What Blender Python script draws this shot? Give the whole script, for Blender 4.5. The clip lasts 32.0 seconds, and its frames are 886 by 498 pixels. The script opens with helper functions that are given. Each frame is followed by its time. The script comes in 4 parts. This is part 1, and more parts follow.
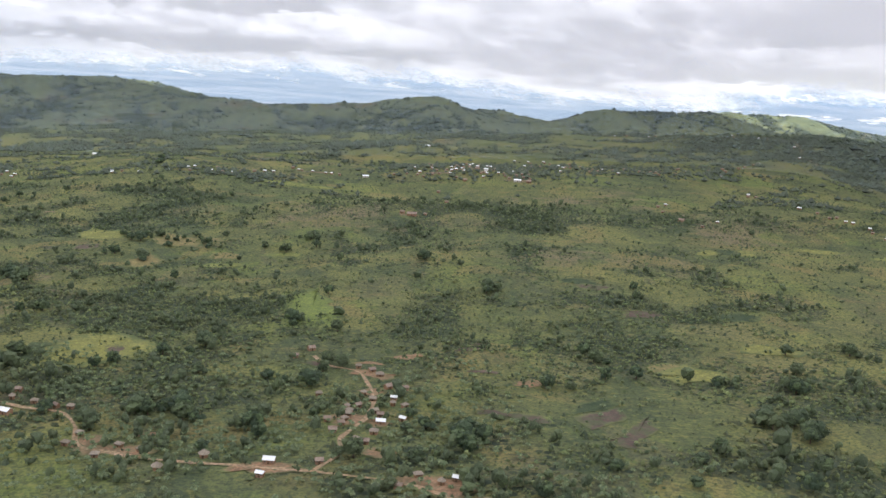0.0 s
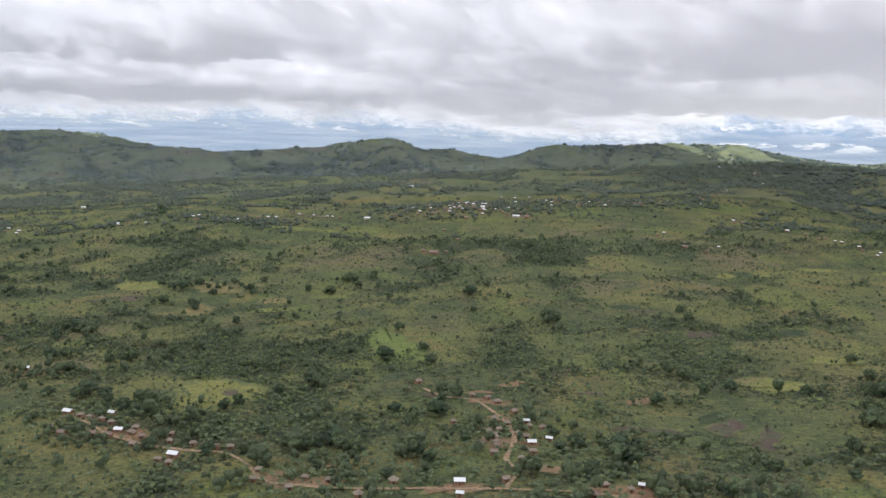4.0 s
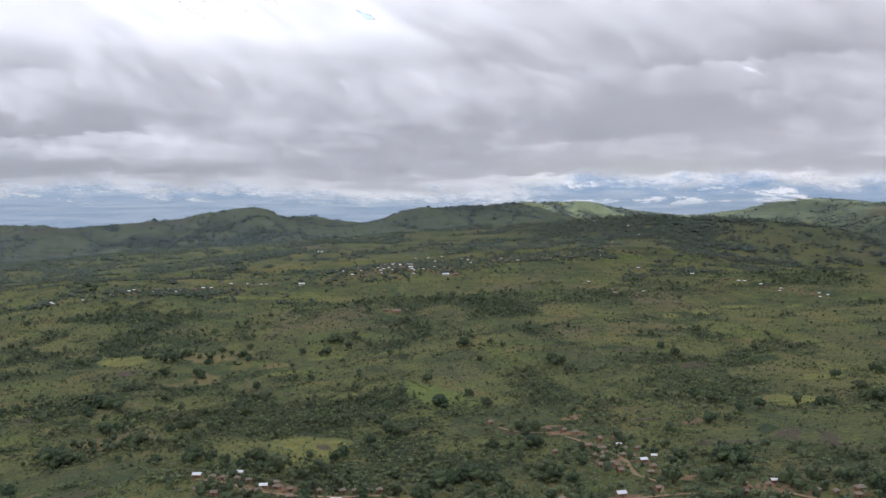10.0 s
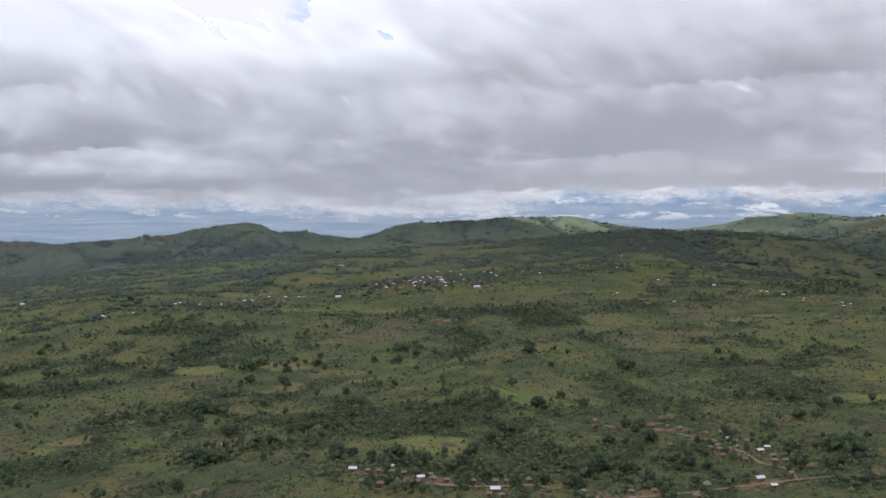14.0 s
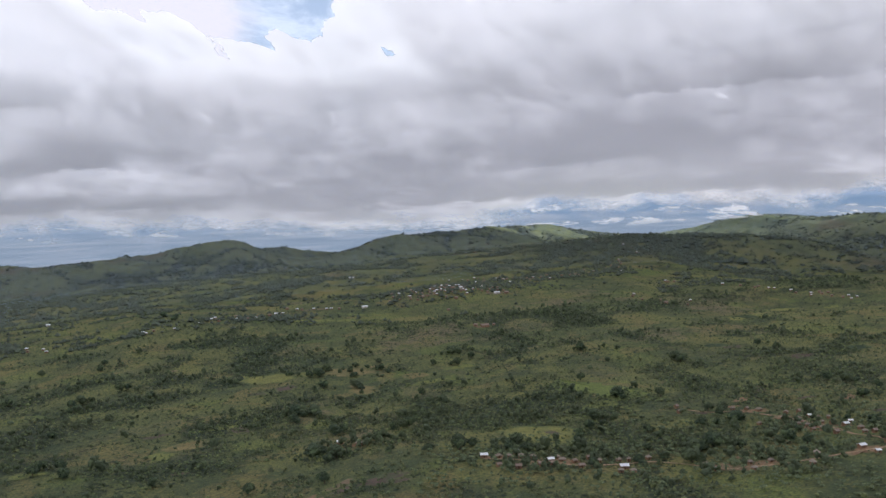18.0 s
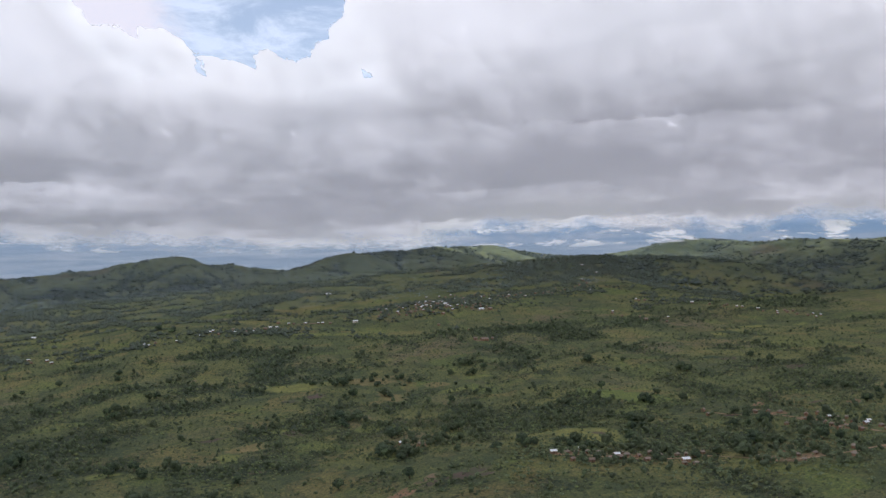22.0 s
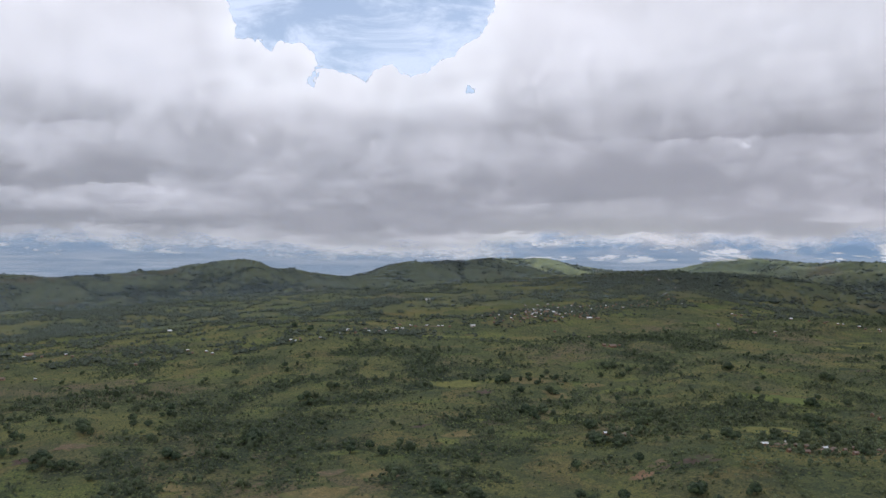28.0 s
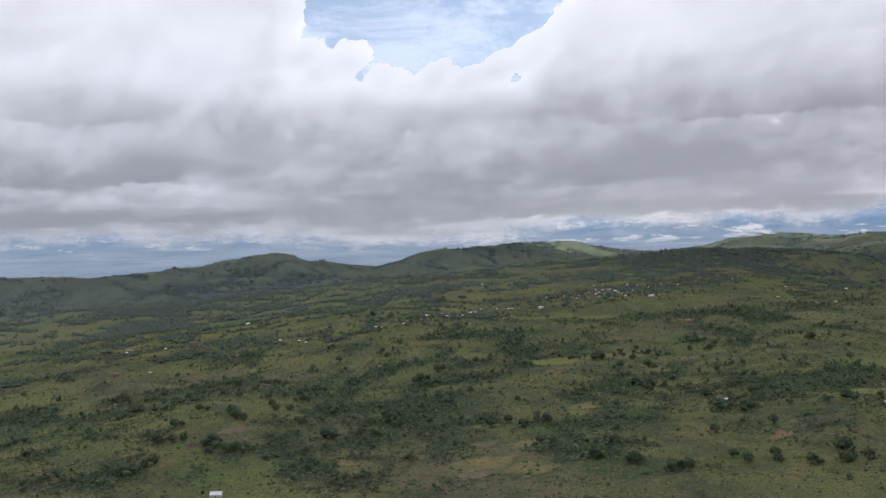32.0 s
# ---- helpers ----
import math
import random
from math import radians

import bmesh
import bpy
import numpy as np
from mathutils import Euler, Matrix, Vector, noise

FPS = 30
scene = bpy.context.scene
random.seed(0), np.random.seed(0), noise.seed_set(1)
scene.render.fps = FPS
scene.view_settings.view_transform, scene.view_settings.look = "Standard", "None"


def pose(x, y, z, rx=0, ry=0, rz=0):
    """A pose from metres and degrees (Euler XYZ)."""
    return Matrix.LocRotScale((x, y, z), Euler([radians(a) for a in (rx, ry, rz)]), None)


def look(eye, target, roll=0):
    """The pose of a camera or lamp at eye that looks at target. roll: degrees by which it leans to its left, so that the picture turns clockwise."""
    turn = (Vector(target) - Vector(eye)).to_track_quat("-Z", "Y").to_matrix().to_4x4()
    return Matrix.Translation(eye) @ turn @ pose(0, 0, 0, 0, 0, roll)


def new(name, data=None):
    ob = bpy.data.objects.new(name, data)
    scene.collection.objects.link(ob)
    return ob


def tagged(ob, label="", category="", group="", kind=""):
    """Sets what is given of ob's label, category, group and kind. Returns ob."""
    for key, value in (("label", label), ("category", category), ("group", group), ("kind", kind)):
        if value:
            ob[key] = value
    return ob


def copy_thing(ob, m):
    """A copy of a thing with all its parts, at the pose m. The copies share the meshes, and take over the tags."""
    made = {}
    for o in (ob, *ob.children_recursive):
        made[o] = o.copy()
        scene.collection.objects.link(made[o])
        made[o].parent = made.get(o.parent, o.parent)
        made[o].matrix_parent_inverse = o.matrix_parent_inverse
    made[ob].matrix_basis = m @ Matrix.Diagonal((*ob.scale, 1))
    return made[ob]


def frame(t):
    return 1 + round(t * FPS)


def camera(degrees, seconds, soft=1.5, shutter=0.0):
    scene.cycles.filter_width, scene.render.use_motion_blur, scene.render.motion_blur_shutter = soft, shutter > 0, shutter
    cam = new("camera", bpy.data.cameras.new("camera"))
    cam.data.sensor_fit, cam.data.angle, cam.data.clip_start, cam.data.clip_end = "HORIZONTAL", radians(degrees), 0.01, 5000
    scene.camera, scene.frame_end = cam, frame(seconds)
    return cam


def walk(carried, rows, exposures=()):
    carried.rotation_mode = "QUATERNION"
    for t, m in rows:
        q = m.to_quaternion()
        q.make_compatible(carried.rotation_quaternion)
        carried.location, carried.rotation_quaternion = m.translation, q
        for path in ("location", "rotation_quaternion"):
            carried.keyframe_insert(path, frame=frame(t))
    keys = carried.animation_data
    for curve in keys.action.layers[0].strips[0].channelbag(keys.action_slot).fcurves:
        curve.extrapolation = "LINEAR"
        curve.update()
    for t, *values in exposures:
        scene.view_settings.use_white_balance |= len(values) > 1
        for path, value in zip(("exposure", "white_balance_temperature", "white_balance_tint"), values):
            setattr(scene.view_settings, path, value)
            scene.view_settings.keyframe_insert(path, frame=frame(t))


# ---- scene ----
cam = camera(53.0, 32.0)
METRES, EYE, TILT, LEAN, TURN = 900.0, 172.8, 0.25, -2.43, 0.0
ROWS = [
    (0.0, 0.0, 0.0, 0.0, 0.27, -11.63, -1.33),
    (0.5, -0.0138, -0.0032, -0.0, -0.19, -11.93, -1.07),
    (1.0, -0.0275, -0.0082, 0.0004, -0.69, -11.44, -0.48),
    (1.5, -0.0414, -0.0114, 0.0007, -1.85, -10.79, -0.12),
    (2.0, -0.0553, -0.0154, 0.001, -2.09, -9.94, 0.07),
    (2.5, -0.0692, -0.0201, 0.0016, -3.1, -10.04, 0.14),
    (3.0, -0.0836, -0.0217, 0.0015, -3.06, -9.62, -0.22),
    (3.5, -0.0977, -0.0263, 0.0021, -3.48, -9.17, 0.05),
    (5.5, -0.1545, -0.0379, 0.0033, -7.28, -9.07, 1.31),
    (6.0, -0.1689, -0.041, 0.0038, -7.77, -8.84, 1.11),
    (6.5, -0.1836, -0.0449, 0.0046, -8.57, -8.13, 1.48),
    (7.0, -0.1979, -0.0449, 0.0047, -9.22, -7.44, 1.54),
    (7.5, -0.2128, -0.0493, 0.0055, -9.74, -7.25, 2.02),
    (8.0, -0.2273, -0.0503, 0.0057, -10.6, -7.32, 2.25),
    (8.5, -0.2419, -0.0526, 0.0062, -9.87, -6.61, 2.16),
    (9.0, -0.2568, -0.0553, 0.0067, -11.47, -6.87, 2.15),
    (9.5, -0.2716, -0.0571, 0.0071, -13.26, -6.87, 2.48),
    (10.0, -0.2871, -0.0598, 0.0066, -15.53, -5.19, 2.31),
    (10.5, -0.3019, -0.0617, 0.0077, -15.84, -5.27, 1.94),
    (11.0, -0.3164, -0.0623, 0.0081, -15.84, -5.53, 2.63),
    (11.5, -0.3315, -0.065, 0.0089, -16.22, -5.25, 3.23),
    (12.0, -0.3461, -0.0654, 0.009, -15.6, -5.81, 3.16),
    (12.5, -0.3616, -0.0691, 0.0101, -16.01, -4.26, 3.09),
    (13.0, -0.377, -0.0713, 0.0105, -16.5, -3.86, 3.23),
    (13.5, -0.3918, -0.0721, 0.0109, -17.18, -4.23, 2.7),
    (14.0, -0.4072, -0.0736, 0.0112, -17.62, -4.27, 2.31),
    (14.5, -0.4228, -0.0756, 0.0117, -18.29, -3.86, 2.91),
    (15.0, -0.4378, -0.076, 0.012, -18.04, -3.2, 3.38),
    (15.5, -0.4539, -0.0788, 0.0128, -18.5, -3.3, 3.64),
    (17.5, -0.5157, -0.0841, 0.0139, -20.55, -3.9, 4.3),
    (18.0, -0.5315, -0.0859, 0.0145, -20.52, -3.64, 3.93),
    (18.5, -0.5469, -0.0864, 0.0149, -20.94, -3.78, 3.03),
    (19.0, -0.5623, -0.0861, 0.0155, -21.23, -2.81, 3.17),
    (19.5, -0.5787, -0.0885, 0.0161, -22.25, -2.62, 2.84),
    (20.0, -0.5936, -0.087, 0.0162, -23.77, -2.61, 2.23),
    (20.5, -0.6101, -0.0897, 0.017, -24.67, -1.96, 2.94),
    (21.0, -0.6266, -0.0917, 0.0176, -25.26, -1.98, 3.66),
    (21.5, -0.6417, -0.0902, 0.0175, -25.55, -3.06, 2.98),
    (22.0, -0.6585, -0.0924, 0.0182, -25.31, -2.58, 2.93),
    (22.5, -0.6752, -0.092, 0.0186, -25.2, -2.15, 2.47),
    (23.0, -0.6905, -0.0906, 0.0186, -25.46, -2.0, 2.68),
    (23.5, -0.7082, -0.0943, 0.0197, -25.27, -1.98, 3.25),
    (24.0, -0.7242, -0.0943, 0.0198, -25.61, -1.5, 3.44),
    (24.5, -0.7394, -0.0923, 0.02, -25.45, -1.44, 2.75),
    (25.0, -0.7561, -0.0935, 0.0203, -24.58, -1.97, 1.99),
    (25.5, -0.7716, -0.0926, 0.0202, -25.51, -2.75, 1.69),
    (27.5, -0.8382, -0.0927, 0.0221, -23.22, -2.15, 1.38),
    (28.0, -0.8547, -0.0927, 0.0229, -23.8, -1.79, 1.11),
    (28.5, -0.8707, -0.0913, 0.0236, -24.09, -1.36, 2.02),
    (29.0, -0.8879, -0.0933, 0.024, -24.54, -2.43, 1.74),
    (29.5, -0.9036, -0.0913, 0.0243, -25.18, -3.32, 2.02),
    (30.0, -0.9206, -0.0921, 0.0249, -24.84, -2.83, 2.41),
    (30.5, -0.9378, -0.0926, 0.026, -24.48, -2.8, 2.59),
    (31.0, -0.9538, -0.0907, 0.0264, -24.22, -2.47, 3.08),
    (31.5, -0.9717, -0.0923, 0.0272, -23.67, -2.3, 3.7),
    (32.0, -0.9884, -0.0917, 0.0278, -23.64, -2.6, 3.37),
]
walk(cam, [(t, pose(0, 0, EYE, TILT, LEAN, TURN) @ pose(METRES * x, METRES * y, METRES * z, 90 + pitch, roll, yaw)) for t, x, y, z, yaw, pitch, roll in ROWS],
     [(0.0, 0.86, 6780, 15), (3.0, 0.66, 6780, 15), (6.0, 0.55, 6720, 16), (9.0, 0.30, 6570, 16), (13.0, 0.13, 6500, 17), (19.0, -0.01, 6500, 17), (25.0, -0.11, 6500, 17), (32.0, -0.05, 6500, 17)])

# ---- world, sun, exposure ----
SUN_EL, SUN_AZ = 26.0, 92.0
world = bpy.data.worlds.new("daylight")
scene.world = world
world.use_nodes = True


class Nodes:
    """A short way to write node trees."""

    def __init__(self, tree):
        self.tree = tree
        tree.nodes.clear()

    def add(self, kind, **inputs):
        n = self.tree.nodes.new(kind)
        for key, value in inputs.items():
            self.set(n, key.replace("_", " "), value)
        return n

    def set(self, n, key, value):
        if key.startswith("i") and key[1:].isdigit():
            key = int(key[1:])
        if isinstance(value, bpy.types.NodeSocket):
            self.tree.links.new(value, n.inputs[key])
        else:
            n.inputs[key].default_value = value

    def math(self, op, a, b=0.0, clamp=False):
        n = self.add("ShaderNodeMath", i0=a, i1=b)
        n.operation, n.use_clamp = op, clamp
        return n.outputs[0]

    def mix(self, fac, a, b, blend="MIX"):
        n = self.add("ShaderNodeMix")
        n.data_type, n.blend_type = "RGBA", blend
        self.set(n, "i0", fac), self.set(n, "i6", a), self.set(n, "i7", b)
        return n.outputs[2]

    def span(self, v, a, b, c=0.0, d=1.0):
        n = self.add("ShaderNodeMapRange")
        n.interpolation_type = "SMOOTHSTEP"
        for k, x in enumerate((v, a, b, c, d)):
            self.set(n, "i%d" % k, x)
        return n.outputs[0]

    def noise(self, vector, scale, detail=4.0, rough=0.55, warp=0.0):
        n = self.add("ShaderNodeTexNoise", Vector=vector, Scale=scale, Detail=detail, Roughness=rough, Distortion=warp)
        return n.outputs["Fac"]

    def attribute(self, name):
        n = self.add("ShaderNodeAttribute")
        n.attribute_name = name
        return n.outputs["Fac"]

    def scaled(self, vector, sx, sy, sz):
        return self.add("ShaderNodeMapping", i0=vector, i3=(sx, sy, sz)).outputs[0]


def rgb(r, g, b):
    return (r, g, b, 1.0)


w = Nodes(world.node_tree)
way = w.add("ShaderNodeTexCoord").outputs["Generated"]
height = w.add("ShaderNodeSeparateXYZ", i0=way).outputs["Z"]
sky = w.add("ShaderNodeTexSky")
sky.sky_type, sky.sun_disc, sky.altitude, sky.dust_density = "NISHITA", False, 1200.0, 0.8
sky.sun_elevation, sky.sun_rotation = radians(SUN_EL), radians(SUN_AZ)
# far country: hazy blue plain with pale water and fields under the horizon
streaks = w.noise(w.scaled(way, 4, 4, 80), 3.0, 7, 0.62, 0.5)
plain = w.mix(w.span(streaks, 0.4, 0.68), rgb(0.24, 0.33, 0.44), rgb(0.34, 0.42, 0.52))
shore = w.noise(w.scaled(way, 3, 3, 260), 2.0, 3, 0.5)
plain = w.mix(w.math("MULTIPLY", w.span(shore, 0.56, 0.66), 0.45), plain, rgb(0.42, 0.50, 0.58))
ranges = w.math("MULTIPLY", w.math("SUBTRACT", w.noise(w.scaled(way, 1, 1, 0), 7.0, 5, 0.5), 0.42), 0.006)
east = w.span(w.add("ShaderNodeSeparateXYZ", i0=way).outputs["X"], -0.45, 0.08)
haze = w.mix(east, rgb(0.49, 0.57, 0.66), rgb(0.25, 0.38, 0.57))
haze = w.mix(w.span(height, -0.005, 0.05), haze, rgb(0.44, 0.55, 0.69))
haze = w.mix(w.span(w.math("SUBTRACT", height, ranges), -0.001, 0.004), w.mix(east, rgb(0.38, 0.46, 0.54), rgb(0.20, 0.32, 0.48)), haze)
far = w.mix(w.span(height, -0.026, -0.002), plain, haze)
# far cloud banks low over the horizon
bank = w.noise(w.scaled(way, 1, 1, 4.5), 9.0, 7, 0.6, 0.3)
bank_amount = w.math("MULTIPLY", w.span(bank, 0.47, 0.60), w.math("MULTIPLY", w.span(height, -0.022, 0.010), w.span(height, 0.30, 0.12)))
bank_tone = w.mix(w.span(w.noise(w.scaled(way, 1, 1, 5), 23.0, 5, 0.6), 0.35, 0.65), rgb(0.36, 0.41, 0.48), rgb(0.72, 0.74, 0.77))
far = w.mix(bank_amount, far, bank_tone)
near_sky = w.add("ShaderNodeBackground", Color=sky.outputs[0], Strength=0.15)
far_sky = w.add("ShaderNodeBackground", Color=far, Strength=1.0)
wisp = w.add("ShaderNodeBackground", Color=rgb(0.68, 0.81, 0.98), Strength=1.15)
wisps = w.math("MULTIPLY", w.span(w.noise(w.scaled(way, 1, 1, 3), 7.0, 8, 0.68, 0.8), 0.40, 0.62, 0.30, 0.90), 1.0)
side = w.math("ADD", w.add("ShaderNodeSeparateXYZ", i0=way).outputs["X"], w.math("MULTIPLY", w.math("SUBTRACT", w.noise(way, 11.0, 6, 0.6), 0.5), 0.16))
tower = w.math("MULTIPLY", w.span(side, 0.17, 0.11), w.span(height, 0.55, 0.35))
high = w.add("ShaderNodeMixShader", i0=wisps, i1=near_sky.outputs[0], i2=wisp.outputs[0])
white = w.add("ShaderNodeBackground", Color=rgb(0.86, 0.89, 1.0), Strength=1.0)
high = w.add("ShaderNodeMixShader", i0=tower, i1=high.outputs[0], i2=white.outputs[0])
both = w.add("ShaderNodeMixShader", i0=w.span(height, 0.06, 0.20), i1=far_sky.outputs[0], i2=high.outputs[0])
w.add("ShaderNodeOutputWorld", i0=both.outputs[0])

sun = new("sun", bpy.data.lights.new("sun", "SUN"))
sun.data.energy, sun.data.angle, sun.data.color = 5.0, radians(0.6), (1.0, 0.97, 0.92)
sun.matrix_world = look((0, 0, 900), (-math.sin(radians(SUN_AZ)) * 100, -math.cos(radians(SUN_AZ)) * 100, 900 - math.tan(radians(SUN_EL)) * 100))

# ---- materials ----


def material(name, rough=0.9, spec=0.2):
    m = bpy.data.materials.new(name)
    m.use_nodes = True
    n = Nodes(m.node_tree)
    shade = n.add("ShaderNodeBsdfPrincipled", Roughness=rough)
    shade.inputs["Specular IOR Level"].default_value = spec
    n.add("ShaderNodeOutputMaterial", i0=shade.outputs[0])
    return m, n, shade


def place_of(n):
    return n.add("ShaderNodeNewGeometry").outputs["Position"]


def bumped(n, shade, value, strength, distance):
    n.set(shade, "Normal", n.add("ShaderNodeBump", Strength=strength, Distance=distance, Height=value).outputs[0])


def land_material():
    m, n, shade = material("grassland", 1.0, 0.05)
    p = place_of(n)
    lush, far_haze = n.attribute("lush"), n.attribute("far_haze")
    dry = n.attribute("dry")
    broad, mid, fine = n.noise(p, 0.006, 5, 0.6), n.noise(p, 0.035, 6, 0.62, 0.4), n.noise(p, 0.22, 5, 0.65)
    plots = n.noise(p, 0.016, 4, 0.55, 0.8)
    tufts = n.noise(p, 0.55, 4, 0.7)
    warped = n.add("ShaderNodeVectorMath", i0=n.scaled(p, 1, 0.7, 0), i1=n.scaled(n.add("ShaderNodeTexNoise", Vector=p, Scale=0.03, Detail=3.0).outputs["Color"], 26, 26, 0)).outputs[0]
    cells = n.add("ShaderNodeSeparateColor", i0=n.add("ShaderNodeTexVoronoi", Vector=warped, Scale=0.021).outputs["Color"])
    one, two = cells.outputs[0], cells.outputs[1]
    grass = n.mix(n.span(mid, 0.38, 0.62), GRASS_DARK, GRASS_LIGHT)
    grass = n.mix(n.math("MULTIPLY", n.span(broad, 0.43, 0.62), 0.7), grass, GRASS_YELLOW)
    grass = n.mix(n.math("MULTIPLY", n.span(n.noise(p, 0.011, 5, 0.6, 0.6), 0.52, 0.66), 0.75), grass, LIME_GRASS)
    grass = n.mix(n.math("MULTIPLY", n.span(plots, 0.53, 0.64), 0.7), grass, OCHRE)
    grass = n.mix(n.math("MULTIPLY", n.span(one, 0.55, 0.9), 0.22), grass, GRASS_YELLOW)
    grass = n.mix(n.math("MULTIPLY", n.span(one, 0.42, 0.1), 0.25), grass, THICKET)
    grass = n.mix(n.math("MULTIPLY", n.span(two, 0.80, 0.96), 0.25), grass, DRY)
    # far grass turns paler and cooler: distance haze put into its colour
    grass = n.mix(n.math("MULTIPLY", far_haze, 0.75), grass, n.mix(n.span(mid, 0.36, 0.64), HAZED_UPLAND_DARK, HAZED_UPLAND))
    thick = n.math("ADD", lush, n.math("MULTIPLY", n.math("SUBTRACT", fine, 0.5), 1.8))
    grass = n.mix(n.math("MULTIPLY", n.span(thick, 0.34, 0.80), 0.85), grass, THICKET)
    bare = n.math("ADD", dry, n.math("MULTIPLY", n.math("SUBTRACT", mid, 0.5), 1.5))
    grass = n.mix(n.math("MULTIPLY", n.span(bare, 0.58, 0.95), 0.8), grass, DRY)
    grass = n.mix(n.math("MULTIPLY", n.span(tufts, 0.58, 0.40), 0.65), grass, THICKET)
    grass = n.mix(n.math("MULTIPLY", n.span(fine, 0.54, 0.66), 0.50), grass, GRASS_YELLOW)
    spots = n.add("ShaderNodeTexVoronoi", Vector=n.scaled(p, 1, 1, 0), Scale=0.16)
    dot = n.math("MULTIPLY", n.span(spots.outputs["Distance"], 0.40, 0.22), n.span(n.math("ADD", lush, n.math("MULTIPLY", mid, 0.8)), 0.45, 0.85, 0.15, 0.95))
    grass = n.mix(dot, grass, WEED)
    n.set(shade, "Base Color", grass)
    bumped(n, shade, n.math("ADD", fine, n.math("MULTIPLY", tufts, 0.5)), 1.0, 2.0)
    return m


# hill grass tones with distance haze mixed in
HAZED_UPLAND_DARK, HAZED_UPLAND = rgb(0.140, 0.180, 0.112), rgb(0.270, 0.315, 0.165)
LIME_GRASS = rgb(0.185, 0.228, 0.070)
WEED = rgb(0.042, 0.058, 0.041)
GRASS_DARK, GRASS_LIGHT, GRASS_YELLOW = rgb(0.092, 0.118, 0.061), rgb(0.155, 0.174, 0.073), rgb(0.262, 0.250, 0.088)
THICKET, DRY, OCHRE = rgb(0.056, 0.074, 0.053), rgb(0.225, 0.178, 0.113), rgb(0.265, 0.212, 0.092)


def patch_material(name, a, b, scale=0.12, wild=0.6):
    m, n, shade = material(name, 1.0, 0.05)
    p = place_of(n)
    mottle = n.noise(p, scale, 6, 0.65, 0.3)
    colour = n.mix(n.span(mottle, 0.34, 0.66), a, b)
    speck = n.noise(p, 0.7, 3, 0.6)
    colour = n.mix(n.math("MULTIPLY", n.span(speck, 0.6, 0.4), 0.45), colour, THICKET)
    colour = n.mix(n.math("MULTIPLY", n.span(n.noise(p, 0.06, 5, 0.65, 0.5), 0.44, 0.62), wild), colour, GRASS_DARK)
    colour = n.mix(n.math("MULTIPLY", n.span(n.noise(p, 0.25, 4, 0.65), 0.50, 0.64), 0.40), colour, GRASS_DARK)
    rim = n.math("ADD", n.attribute("edge"), n.math("MULTIPLY", n.math("SUBTRACT", n.noise(p, 0.16, 5, 0.65), 0.5), 1.1))
    turf = n.mix(n.span(n.noise(p, 0.035, 6, 0.62, 0.4), 0.38, 0.62), GRASS_DARK, GRASS_LIGHT)
    colour = n.mix(n.span(rim, 0.68, 1.1), colour, turf)
    n.set(shade, "Base Color", colour)
    bumped(n, shade, speck, 0.7, 0.5)
    return m


def leaf_material(name, a, b, c):
    m, n, shade = material(name, 0.75, 0.25)
    island = n.add("ShaderNodeNewGeometry").outputs["Random Per Island"]
    thing = n.add("ShaderNodeObjectInfo").outputs["Random"]
    p = place_of(n)
    grain = n.noise(p, 1.4, 4, 0.7)
    colour = n.mix(n.span(island, 0.25, 1.0), a, b)
    colour = n.mix(n.math("MULTIPLY", n.span(island, 0.80, 0.95), 0.5), colour, rgb(b[0] * 1.3, b[1] * 1.25, b[2] * 1.2))
    colour = n.mix(n.math("MULTIPLY", n.span(thing, 0.5, 1.0), 0.5), colour, c)
    colour = n.mix(n.math("MULTIPLY", n.span(n.noise(p, 0.02, 3), 0.5, 0.7), 0.6), colour, c)
    colour = n.mix(n.math("MULTIPLY", n.span(grain, 0.55, 0.35), 0.45), colour, rgb(0.026, 0.038, 0.022))
    n.set(shade, "Base Color", colour)
    bumped(n, shade, grain, 0.9, 0.5)
    return m


def plain_material(name, a, b, scale=1.5, rough=0.85, spec=0.2, metal=0.0):
    m, n, shade = material(name, rough, spec)
    p = place_of(n)
    tone = n.add("ShaderNodeObjectInfo").outputs["Random"]
    colour = n.mix(n.span(n.noise(p, scale, 5, 0.65), 0.3, 0.7), a, b)
    colour = n.mix(n.math("MULTIPLY", tone, 0.35), colour, rgb(a[0] * 0.6, a[1] * 0.6, a[2] * 0.6))
    n.set(shade, "Base Color", colour)
    shade.inputs["Metallic"].default_value = metal
    bumped(n, shade, n.noise(p, scale * 5, 3, 0.6), 0.5, 0.05)
    return m


def tin_material(name, bright, rust):
    m, n, shade = material(name, 0.42, 0.5)
    uv = n.add("ShaderNodeTexCoord").outputs["Object"]
    wave = n.add("ShaderNodeTexWave", Vector=uv, Scale=2.2, Distortion=0.0).outputs["Fac"]
    stain = n.noise(place_of(n), 0.9, 6, 0.7)
    colour = n.mix(n.span(stain, 0.55, 0.78), bright, rust)
    n.set(shade, "Base Color", colour)
    shade.inputs["Metallic"].default_value = 0.25
    bumped(n, shade, wave, 0.6, 0.04)
    return m


